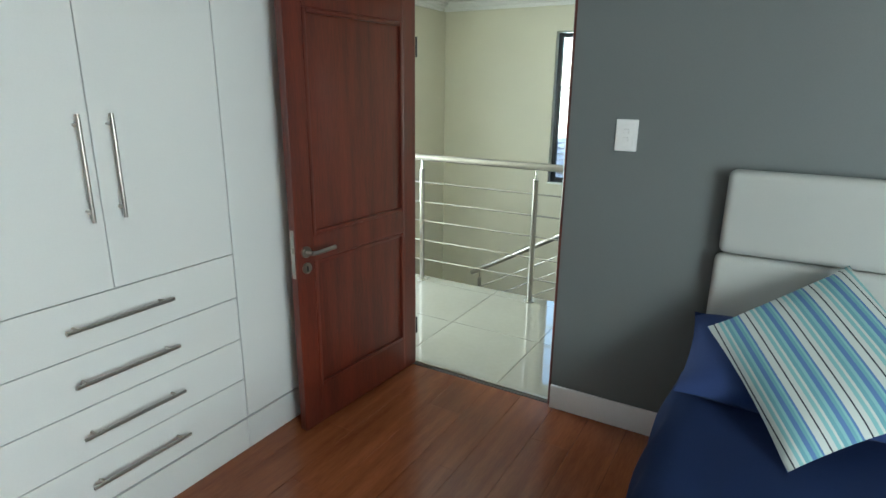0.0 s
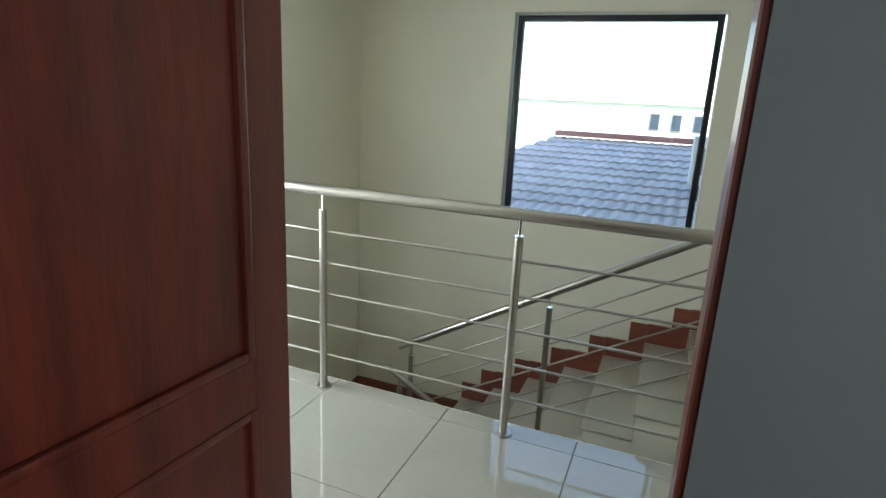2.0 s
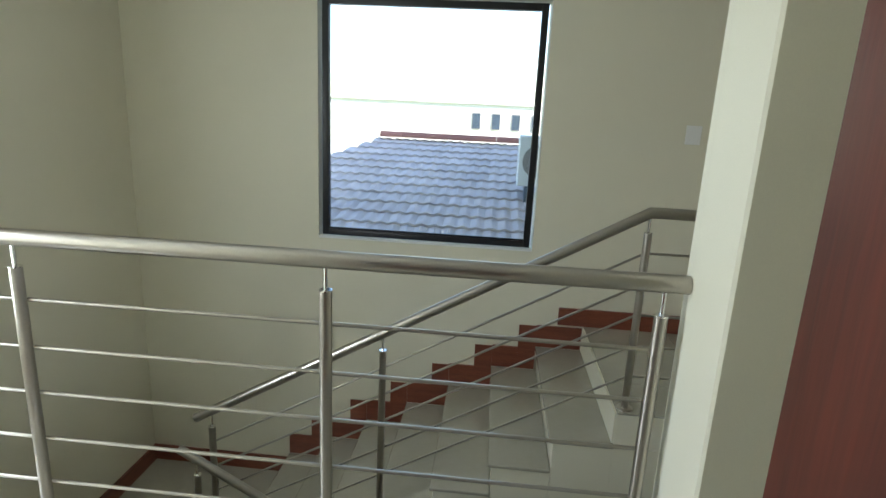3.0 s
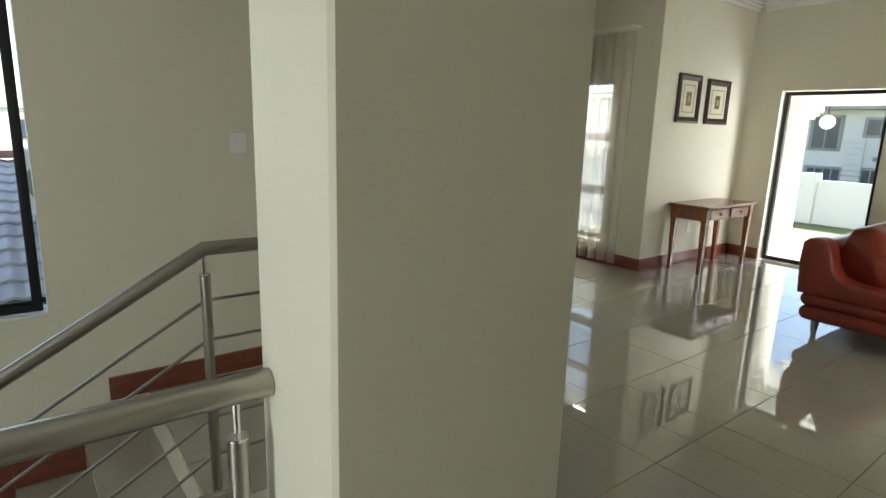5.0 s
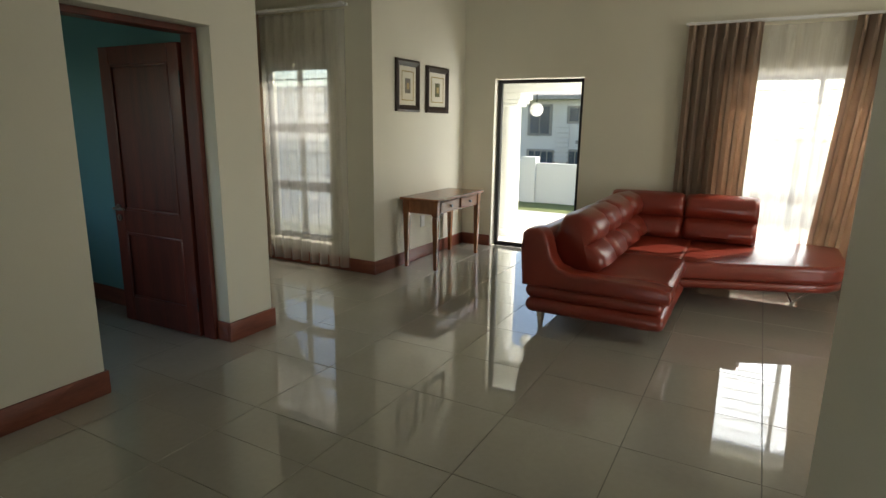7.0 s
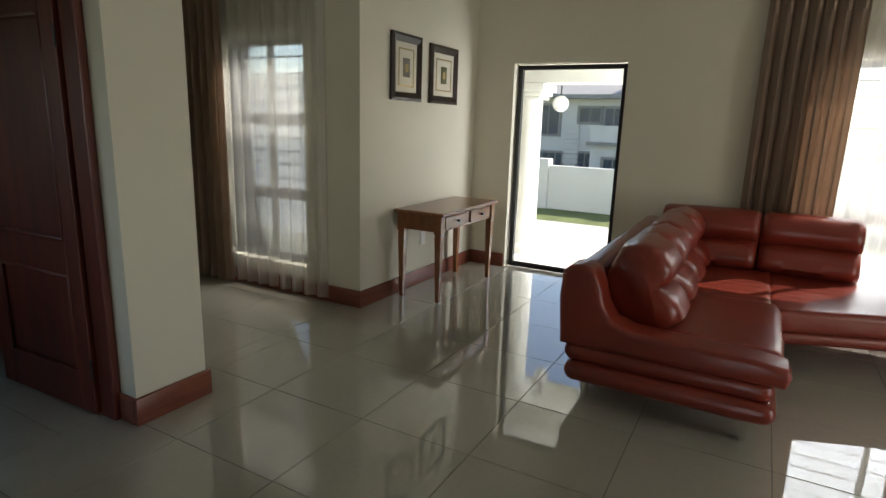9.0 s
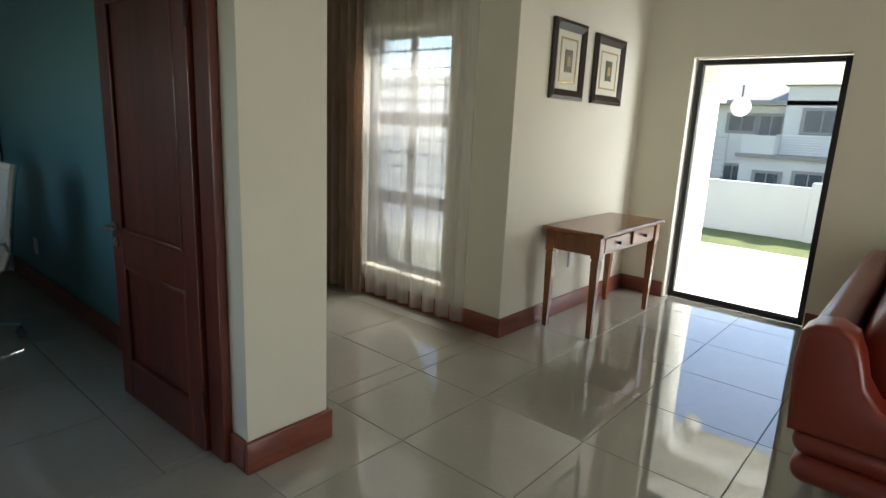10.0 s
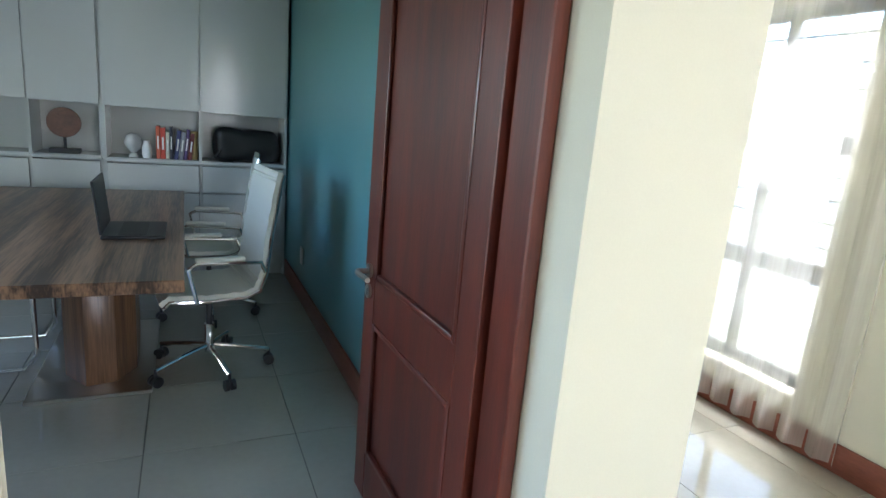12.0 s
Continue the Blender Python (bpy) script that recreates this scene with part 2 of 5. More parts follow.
def thing(name, label, category, at=None, group=""):
    ob = new(name)
    ob.empty_display_size = 0.1
    if at is not None:
        ob.matrix_basis = at
    return tagged(ob, label, category, group)


def structure(name, bm, material, label, category, smooth=0):
    return tagged(part(name, bm, material, None, "", smooth), label, category, "", "structure")


# ---- the large structure ----
H1, H2, H3 = 2.56, 3.10, 2.6
# bedroom
structure("wall_bedroom_north", boxes((-2.32, -1.60, 2.07, 2.14, 0, H1), (-0.632, 0.30, 2.07, 2.14, 0, H1), (0.30, 2.03, 2.07, 2.22, 0, H1), (-1.60, -0.632, 2.07, 2.14, 2.08, H1)),
          M_GREY, "matt grey painted bedroom wall with a door opening", "wall")
structure("wall_bedroom_west", boxes((-2.47, -2.32, -3.2, 2.07, 0, H1)), M_GREY, "matt grey painted bedroom wall behind the wardrobe", "wall")
structure("wall_bedroom_east", boxes((2.60, 2.75, -3.2, -2.1, 0, H1), (2.60, 2.75, -0.1, 2.07, 0, H1), (2.60, 2.75, -2.1, -0.1, 0, 0.5), (2.60, 2.75, -2.1, -0.1, 2.2, H1)), M_GREY, "grey bedroom wall with a wide window opening", "wall")
structure("wall_bedroom_south", boxes((-2.47, 2.75, -3.2, -3.05, 0, H1)), M_GREY, "plain grey painted bedroom wall", "wall")
structure("ceiling_bedroom", boxes((-2.47, 2.75, -3.2, 2.22, H1, H1 + 0.1)), M_CEIL, "flat white bedroom ceiling", "ceiling")
# landing and stairwell
structure("wall_landing_south", boxes((-3.64, -1.60, 2.142, 2.17, 0, H1), (-0.632, 0.299, 2.142, 2.17, 0, H1), (-1.60, -0.632, 2.142, 2.17, 2.08, H1)), M_CREAM, "cream painted landing wall round a doorway", "wall")
structure("wall_corridor", boxes((0.30, 2.03, 2.222, 2.47, 0, H2)), M_CREAM, "cream painted corridor wall ending in the lounge", "wall")
# gap at y 2.36 to 3.34 is an added unseen opening for the fill lamp
structure("wall_landing_west", boxes((-3.64, -3.49, 3.34, 5.84, -3.2, H1), (-3.64, -3.49, 2.17, 2.36, -3.2, H1), (-3.64, -3.49, 2.36, 3.34, -3.2, 0.4), (-3.64, -3.49, 2.36, 3.34, 2.1, H1)), M_CREAM, "cream painted stairwell side wall", "wall")
WX0, WX1, WZ0, WZ1 = -2.08, -0.52, 0.53, 2.21
structure("wall_stair_north", boxes((-3.64, WX0, 5.84, 6.06, -3.2, H2), (WX1, 1.87, 5.84, 6.06, -3.2, H2), (WX0, WX1, 5.84, 6.06, -3.2, WZ0), (WX0, WX1, 5.84, 6.06, WZ1, H2), (1.87, 2.905, 5.84, 6.06, 2.12, H2), (2.905, 3.30, 5.84, 6.06, 0, H2)),
          M_CREAM, "cream painted wall with a stair window and a study doorway", "wall")
structure("wall_study_south", boxes((0.92, 1.995, 5.815, 5.838, 0, H2), (1.995, 2.905, 5.815, 5.838, 2.12, H2)), M_CREAM, "cream painted wall beside the study doorway", "wall")
structure("pier", boxes((-0.26, 0.28, 3.165, 3.475, 0, H2), bevel=0.008), M_CREAM, "cream painted wall pier at the end of the balustrade", "pier", 30)
structure("ceiling_landing", boxes((-3.64, 0.28, 2.222, 5.84, H1, H1 + 0.1)), M_CEIL, "flat white landing ceiling", "ceiling")
structure("bulkhead", boxes((0.28, 0.38, 2.47, 5.84, H1, H2)), M_CREAM, "cream bulkhead between landing and lounge ceilings", "bulkhead")
# lounge, passage
GX, GY0, GY1, GZ = 6.90, 4.53, 5.63, 2.08
structure("wall_lounge_east", boxes((GX, GX + 0.22, -1.5, 1.45, 0, H2), (GX, GX + 0.22, 3.05, GY0, 0, H2), (GX, GX + 0.22, GY1, 6.31, 0, H2), (GX, GX + 0.22, GY0, GY1, GZ, H2), (GX, GX + 0.22, 1.45, 3.05, 0, 0.25), (GX, GX + 0.22, 1.45, 3.05, 2.05, H2)),
          M_CREAM, "cream painted lounge wall with glazed door and window", "wall")
PY, PX = 6.045, 4.935
structure("wall_lounge_north", boxes((PX + 0.22, GX, PY, PY + 0.22, 0, H2)), M_CREAM, "cream painted wall behind the side table", "wall")
structure("wall_passage_east", boxes((PX, PX + 0.22, PY, 6.60, 0, H2), (PX, PX + 0.22, 7.55, 9.6, 0, H2), (PX, PX + 0.22, 6.60, 7.55, 0, 0.25), (PX, PX + 0.22, 6.60, 7.55, 2.12, H2)), M_CREAM, "cream painted passage wall with a tall window", "wall")
structure("wall_passage_west", boxes((3.04, 3.30, 6.06, 10.4, 0, H2)), M_CREAM, "cream painted wall between study and passage", "wall")
structure("wall_passage_north", boxes((3.30, 5.17, 9.6, 9.75, 0, H2)), M_CREAM, "plain cream wall closing the passage", "wall")
# the opening in this unseen wall is added to let the fill lamp in
structure("wall_lounge_south", boxes((2.03, 2.4, -1.65, -1.5, 0, H2), (4.8, 7.12, -1.65, -1.5, 0, H2), (2.4, 4.8, -1.65, -1.5, 0, 0.4), (2.4, 4.8, -1.65, -1.5, 2.2, H2)), M_CREAM, "cream lounge wall with an added unseen window opening", "wall")
structure("wall_lounge_west", boxes((2.76, 2.90, -1.5, 2.222, 0, H2)), M_CREAM, "plain cream lounge wall beside the bedroom", "wall")
structure("wall_lounge_return", boxes((2.03, 2.76, 2.222, 2.37, 0, H2)), M_CREAM, "cream return of the corridor wall", "wall")
structure("ceiling_lounge", boxes((0.28, 7.12, -1.65, 9.75, H2, H2 + 0.1)), M_CEIL, "flat white lounge ceiling", "ceiling")
# unseen block in plain plaster, added to keep sun off the lower roof
structure("upper_storey", boxes((-3.64, 3.30, 2.0, 6.06, H2 + 0.12, 5.3), (0.25, 3.30, 6.06, 10.55, H2 + 0.12, 5.3)), M_EXT, "plain plastered unseen block added to shade the lower roof", "storey")
# study
structure("wall_study_east", boxes((3.02, 3.038, 6.062, 10.4, 0, H3)), M_TEAL, "satin teal painted study wall", "wall")
structure("wall_study_north", boxes((0.25, 3.30, 10.4, 10.55, 0, H3)), M_CREAM, "plain study wall behind the cabinets", "wall")
structure("wall_study_west", boxes((0.25, 0.40, 6.06, 6.5, 0, H3), (0.25, 0.40, 9.2, 10.4, 0, H3), (0.25, 0.40, 6.5, 9.2, 0, 0.6), (0.25, 0.40, 6.5, 9.2, 2.1, H3)), M_CREAM, "plain study wall with a window opening", "wall")
structure("ceiling_study", boxes((0.25, 3.04, 6.06, 10.55, H3, H3 + 0.1)), M_CEIL, "flat white study ceiling", "ceiling")


def cornice(name, pts, label):
    """A stepped cove along a wall head; pts: x0, y0, x1, y1, inward normal, height."""
    bm = bmesh.new()
    for x0, y0, x1, y1, nx, ny, h in pts:
        for d, z0 in ((0.10, 0.025), (0.07, 0.055), (0.035, 0.09)):
            xs = sorted((x0, x1 + nx * d)) if nx else (min(x0, x1), max(x0, x1))
            ys = sorted((y0, y1 + ny * d)) if ny else (min(y0, y1), max(y0, y1))
            box(bm, xs[0], xs[1], ys[0], ys[1], h - z0, h - z0 + 0.034)
    return structure(name, bm, M_CEIL, label, "cornice")


cornice("cornice_landing", [(-3.49, 5.84, 0.28, 5.84, 0, -1, H1), (-3.49, 2.3, -3.49, 5.73, 1, 0, H1)], "white moulded plaster cornice on the landing")
cornice("cornice_lounge", [(5.0, PY, GX, PY, 0, -1, H2), (GX, -1.4, GX, PY - 0.11, -1, 0, H2)], "white moulded plaster cornice in the lounge")


def skirting(name, rows, material, label, h=0.14, t=0.018):
    """rows: x0, x1, y0, y1 of each board's footprint; a thinner lip on top."""
    bm = bmesh.new()
    for x0, x1, y0, y1 in rows:
        box(bm, x0, x1, y0, y1, 0, h, bevel=0.005)
    return structure(name, bm, material, label, "skirting", 30)


skirting("baseboard_bedroom", [(-0.630, 2.6, 2.052, 2.069)], M_WHITE, "white painted skirting board along the grey wall", 0.13)
skirting("baseboard_lounge", [(0.92, 2.013, 5.797, 5.814), (1.996, 2.013, 5.815, 5.84), (0.62, 0.918, 5.822, 5.839), (2.887, 3.318, 5.815, 5.839), (3.301, 3.318, 5.839, 9.6), (PX - 0.018, PX - 0.001, PY - 0.018, 9.6), (PX - 0.001, GX - 0.002, PY - 0.018, PY - 0.001),
                               (GX - 0.018, GX - 0.001, GY1 + 0.01, PY - 0.019), (GX - 0.018, GX - 0.001, -1.5, GY0 - 0.01), (0.32, 2.045, 2.471, 2.488), (2.031, 2.048, 2.372, 2.47),
                               (2.887, 2.904, 5.842, 5.955)], M_SKIRT, "dark red-brown stained wooden skirting board")
skirting("baseboard_study", [(3.002, 3.019, 6.2, 9.92)], M_SKIRT, "dark red-brown wooden skirting under the teal wall")
skirting("baseboard_landing", [(-3.488, -1.605, 2.172, 2.188)], M_SKIRT, "dark red-brown stained landing skirting board")

# slabs under the tiles and boards
structure("floor_bedroom", boxes((-2.32, 2.6, -3.05, 2.10, -0.2, -0.012)), M_GROUT, "floor bed under the bedroom boards", "floor")
structure("floor_landing", boxes((-3.49, 0.28, 2.10, 3.53, -0.2, -0.004), (0.28, 0.66, 2.47, 3.53, -0.2, -0.004)), M_GROUT, "grey grout between polished landing tiles", "floor")
structure("floor_lounge", boxes((0.66, 2.03, 2.47, 5.84, -0.2, -0.004), (-0.10, 0.66, 4.62, 5.84, -0.2, -0.004), (2.03, 6.9, -1.5, 5.84, -0.2, -0.004), (2.03, 4.95, 5.84, PY, -0.2, -0.004), (4.95, 6.9, 5.84, PY, -0.2, -0.004), (3.3, PX, PY, 9.6, -0.2, -0.004)),
          M_GROUT, "grey grout between polished lounge tiles", "floor")
structure("floor_study", boxes((0.40, 3.02, 6.06, 10.4, -0.2, -0.004)), M_GROUT, "grey grout between polished study tiles", "floor")
structure("floor_edge", boxes((-3.488, 0.649, 3.531, 3.541, -0.2, -0.004), (0.649, 0.659, 3.531, 4.61, -0.2, -0.004), (-0.10, 0.648, 4.609, 4.619, -0.2, -0.004), (-0.112, -0.101, 4.609, 5.818, -0.18, -0.004)), M_CREAM, "cream plastered edge of the landing slab", "slab edge")


# ---- doors and windows ----
def panel_door(name, m, w, label, low=0.835, high=0.955):
    """A two-panel timber leaf, hinged at its origin and reaching along its x."""
    d = tagged(new(name), label, "door", "", "structure")
    d.matrix_basis = m
    t, h, st = 0.04, 2.03, 0.105
    part("stile", boxes((0, st, -t, 0, 0.008, h), bevel=0.003), M_DOOR, d)
    part("stile", boxes((w - st, w, -t, 0, 0.008, h), bevel=0.003), M_DOOR, d)
    for z0, z1 in ((0.008, 0.20), (low, high), (h - 0.12, h)):
        part("rail", boxes((st + 0.001, w - st - 0.001, -t + 0.001, -0.001, z0, z1), bevel=0.002), M_DOOR, d)
    for z0, z1 in ((0.20, low), (high, h - 0.12)):
        p = part("panel", boxes((st + 0.001, w - st - 0.001, -0.027, -0.013, z0 + 0.001, z1 - 0.001)), M_DOOR, d, "recessed dark mahogany panel")
        for s in (0, 1):
            bm = bmesh.new()
            y0, y1 = ((-0.0135, 0.002) if s == 0 else (-t - 0.002, -0.0265))
            box(bm, st, st + 0.02, y0, y1, z0, z1, 0.004)
            box(bm, w - st - 0.02, w - st, y0, y1, z0, z1, 0.004)
            box(bm, st + 0.02, w - st - 0.02, y0, y1, z0, z0 + 0.02, 0.004)
            box(bm, st + 0.02, w - st - 0.02, y0, y1, z1 - 0.02, z1, 0.004)
            part("moulding", bm, M_DOOR, p)
    bm = bmesh.new()
    box(bm, w - 0.001, w + 0.0015, -0.031, -0.009, 0.775, 0.995)
    box(bm, w + 0.0015, w + 0.008, -0.026, -0.014, 0.89, 0.915)
    part("lock_plate", bm, M_STEEL, d, "steel lock plate with latch")
    for s, y in ((1, 0.0), (-1, -t)):
        bm = bmesh.new()
        x, z = w - 0.055, 0.89
        rod(bm, (x, y, z), (x, y + s * 0.05, z), 0.010)
        tube(bm, [(x, y + s * 0.048, z), (x - 0.02, y + s * 0.055, z), (x - 0.13, y + s * 0.055, z + 0.004)], 0.0095)
        hd = part("handle", bm, M_STEEL, d, "brushed steel lever handle")
        part("rose", rod(bmesh.new(), (x, y, z), (x, y + s * 0.010, z), 0.026, 24), M_STEEL, hd)
        k = part("keyhole_plate", rod(bmesh.new(), (x, y, z - 0.075), (x, y + s * 0.009, z - 0.075), 0.025, 24), M_STEEL, d, "round steel keyhole plate")
        ya, yb = sorted((y + s * 0.006, y + s * 0.0095))
        part("keyhole", boxes((x - 0.004, x + 0.004, ya, yb, z - 0.09, z - 0.064)), M_BLACK, k)
    for z in (0.25, 1.8):
        part("hinge", rod(bmesh.new(), (-0.004, 0.003, z - 0.05), (-0.004, 0.003, z + 0.05), 0.005), M_BLACKFRAME, d)
    return d


def door_frame(name, x0, x1, y0, y1, h, w, label):
    """Jambs, head and stop of a timber frame in an opening."""
    f = tagged(new(name), label, "door frame", "", "structure")
    part("jamb", boxes((x0, x0 + w, y0, y1, 0, h - w), bevel=0.004), M_DOOR, f)
    part("jamb", boxes((x1 - w, x1, y0, y1, 0, h - w), bevel=0.004), M_DOOR, f)
    part("head", boxes((x0, x1, y0, y1, h - w, h), bevel=0.004), M_DOOR, f)
    return f


door_frame("doorframe_bedroom", -1.599, -0.608, 2.075, 2.178, 2.079, 0.04, "red-brown mahogany frame of the bedroom doorway")
door_frame("doorframe_study", 1.872, 2.903, 5.957, 6.075, 2.118, 0.040, "red-brown mahogany frame of the study doorway")
panel_door("door_bedroom", pose(-1.489, 2.10, 0, 0, 0, -93.5), 0.875, "open dark mahogany two-panel bedroom door")
panel_door("door_study", pose(2.842, 6.085, 0, 0, 0, 92.0), 0.82, "open red mahogany two-panel study door", 0.71, 0.875)
structure("threshold", boxes((-1.485, -0.648, 2.112, 2.132, -0.01, 0.006), bevel=0.002), M_STEEL, "thin metal strip between boards and tiles", "threshold")


def window(name, axis, at, a0, a1, z0, z1, label, transoms=(), mullions=(), bars=(), out=1, fw=0.045, material=None):
    """A glazed metal frame in the plane axis=at, between a0 and a1."""
    material = material or M_BLACKFRAME
    w = tagged(new(name), label, "window", "", "structure")

    def b(p0, p1, q0, q1, d0, d1, bev=0.003):
        bm = bmesh.new()
        d0, d1 = sorted((at + out * d0, at + out * d1))
        if axis == "x":
            box(bm, d0, d1, p0, p1, q0, q1, bev)
        else:
            box(bm, p0, p1, d0, d1, q0, q1, bev)
        return bm
    part("frame_side", b(a0, a0 + fw, z0, z1, 0, 0.06), material, w)
    part("frame_side", b(a1 - fw, a1, z0, z1, 0, 0.06), material, w)
    part("frame_head", b(a0 + fw, a1 - fw, z1 - fw, z1, 0, 0.06), material, w)
    part("frame_foot", b(a0 + fw, a1 - fw, z0, z0 + fw, 0, 0.06), material, w)
    part("glazing_bead", b(a0 + fw, a1 - fw, z0 + fw, z0 + fw + 0.012, 0.012, 0.03), material, w)
    for z in transoms:
        part("transom", b(a0 + fw, a1 - fw, z - 0.05, z + 0.05, 0.005, 0.055), material, w)
    for a in mullions:
        part("mullion", b(a - 0.022, a + 0.022, z0 + fw, z1 - fw, 0.008, 0.052), material, w)
    g = part("pane", b(a0 + fw, a1 - fw, z0 + fw, z1 - fw, 0.033, 0.037, 0), M_GLASS, w, "clear glass pane", 0)
    g.visible_shadow = False
    for z in bars:
        bm = bmesh.new()
        c = at - out * 0.03
        rod(bm, (c, a0 + 0.01, z) if axis == "x" else (a0 + 0.01, c, z), (c, a1 - 0.01, z) if axis == "x" else (a1 - 0.01, c, z), 0.006, 8)
        part("security_bar", bm, material, w)
    return w


window("window_stair", "y", 5.872, WX0 + 0.02, WX1 - 0.02, WZ0 + 0.02, WZ1 - 0.02, "large fixed stair window in a dark metal frame")
structure("window_sill_stair", boxes((WX0 + 0.002, WX1 - 0.002, 5.834, 5.871, WZ0, WZ0 + 0.018), bevel=0.004), M_WHITE, "white painted sill of the stair window", "sill", 30)
window("glass_door", "x", GX + 0.09, GY0 + 0.012, GY1 - 0.012, 0.0, GZ - 0.012, "full-height glazed patio door in a dark frame", fw=0.042)
window("window_passage", "x", PX + 0.10, 6.60, 7.55, 0.25, 2.12, "tall passage window with burglar bars", (1.47, 0.84), (7.08,), (1.97, 1.84, 1.72, 1.61, 1.32, 1.21, 1.10, 0.98), fw=0.05)
window("window_lounge", "x", GX + 0.10, 1.45, 3.05, 0.25, 2.05, "wide lounge window with burglar bars", (0.84,), (2.25,), (1.9, 1.78, 1.66, 1.54, 1.42, 1.30, 1.18, 1.06), fw=0.05)


# ---- bedroom ----
def bar_handle(parent, p, q, off):
    """A steel bar pull on two posts; off: the way out of the face."""
    p, q, off = Vector(p), Vector(q), Vector(off)
    bm = bmesh.new()
    rod(bm, p + off, q + off, 0.0065)
    for k in (0.1, 0.9):
        c = p.lerp(q, k)
        rod(bm, c, c + off, 0.005)
    return part("handle", bm, M_STEEL, parent, "brushed steel bar handle")


def wardrobe(y0, y1, drawers, seams, label):
    """A floor-to-ceiling cupboard unit with its front at x = -1.68."""
    w = thing("wardrobe_unit", label, "wardrobe", None, "fitted wardrobe units")
    F, B = -1.68, -2.30
    part("body", boxes((B, F - 0.045, y0 + 0.001, y1 - 0.001, 0.0, 2.45)), M_MELAMINE, w)
    part("plinth", boxes((F - 0.018, F - 0.004, y0 + 0.001, y1 - 0.001, 0, 0.150), bevel=0.001), M_MELAMINE, w)
    z = 0.160
    if drawers:
        step = (0.926 - 0.160) / 4
        for i in range(4):
            d = part("drawer_front", boxes((F - 0.018, F, y0 + 0.002, y1 - 0.002, z + 0.002, z + step - 0.002), bevel=0.0012), M_MELAMINE, w)
            c, zc = (y0 + y1) / 2, z + step * 0.52
            bar_handle(d, (F, c - 0.19, zc), (F, c + 0.19, zc), (0.034, 0, 0))
            z += step
    ys = [y0, *seams, y1]
    for i in range(len(ys) - 1):
        d = part("door", boxes((F - 0.018, F, ys[i] + 0.002, ys[i + 1] - 0.002, z + 0.002, 2.44), bevel=0.0012), M_MELAMINE, w)
        if seams:
            hy = ys[i + 1] - 0.05 if i == 0 else ys[i] + 0.055
            bar_handle(d, (F, hy, 1.17), (F, hy, 1.51), (0.034, 0, 0))
    return w


wardrobe(1.008, 1.40, False, (), "off-white melamine filler panel beside the wardrobe")
wardrobe(0.015, 1.006, True, (0.51,), "off-white wardrobe with two doors over four drawers")
wardrobe(-0.98, 0.013, True, (-0.48,), "off-white wardrobe with two doors over four drawers")


def cushion(name, m, w, d, t, material, parent, label="", n=18, sharp=0.55):
    """A pillow shape: two puffed sheets that meet in a seam with pointed corners."""
    bm = bmesh.new()
    top, bot = {}, {}
    for i in range(n + 1):
        for j in range(n + 1):
            u, v = 2 * i / n - 1, 2 * j / n - 1
            k = ((1 - abs(u) ** 2.6) * (1 - abs(v) ** 2.6)) ** sharp
            px = u * w / 2 * (1 - 0.06 * (1 - v * v) * abs(u))
            py = v * d / 2 * (1 - 0.06 * (1 - u * u) * abs(v))
            wr = 0.12 * noise.noise(Vector((u * 2.2, v * 2.2, w * 7)))
            top[i, j] = bm.verts.new((px, py, t / 2 * k * (1 + wr)))
            bot[i, j] = top[i, j] if i in (0, n) or j in (0, n) else bm.verts.new((px, py, -t / 2 * k))
    for i in range(n):
        for j in range(n):
            bm.faces.new((top[i, j], top[i + 1, j], top[i + 1, j + 1], top[i, j + 1]))
            f = (bot[i, j], bot[i, j + 1], bot[i + 1, j + 1], bot[i + 1, j])
            if len({*f}) == 4 and set(f) != {top[i, j], top[i + 1, j], top[i + 1, j + 1], top[i, j + 1]}:
                bm.faces.new(f)
    ob = part(name, bm, material, parent, label, 60)
    ob.matrix_basis = m
    return ob


bed = thing("bed", "double bed with navy bedding and padded pale headboard", "bed")
for z0, z1 in ((0.30, 0.963), (0.967, 1.305)):
    bm = bmesh.new()
    box(bm, 0.055 if z0 > 0.9 else 0.045, 1.72, 1.975, 2.048, z0, z1, 0.03, 4)
    part("headboard_panel", bm, M_HEADB, bed, "padded pale grey leatherette panel", 40)
part("bed_base", boxes((0.02, 1.70, 0.0, 1.97, 0.0, 0.26), bevel=0.01), M_NAVY, bed)
part("mattress", boxes((0.01, 1.71, -0.03, 1.97, 0.262, 0.44), bevel=0.05), M_NAVY, bed)
bm = bmesh.new()
nx, ny = 40, 40
grid = [[None] * (ny + 1) for _ in range(nx + 1)]
for i in range(nx + 1):
    for j in range(ny + 1):
        s, y = -0.44 + 2.58 * i / nx, -0.10 + 2.02 * j / ny
        over = max(0.0, -s + 0.02)
        x = max(s, 0.02 - 0.10 * (1 - math.exp(-over * 6))) if s < 0.02 else s
        x = min(x, 1.76)
        z = 0.475 - max(0.0, over - 0.03) * 0.95 - max(0.0, s - 1.72) * 0.95
        z += 0.010 * noise.noise(Vector((s * 3, y * 3, 0))) + (0.012 * math.sin(y * 19) * min(1, over * 4))
        x += 0.014 * math.sin(y * 17 + 1) * min(1, over * 5)
        grid[i][j] = bm.verts.new((x, y, max(0.03, z)))
for i in range(nx):
    for j in range(ny):
        bm.faces.new((grid[i][j], grid[i + 1][j], grid[i + 1][j + 1], grid[i][j + 1]))
bmesh.ops.solidify(bm, geom=bm.faces[:], thickness=0.018)
tagged(part("duvet", bm, M_NAVY, None, "", 60), "navy cotton duvet spread over the bed", "duvet")
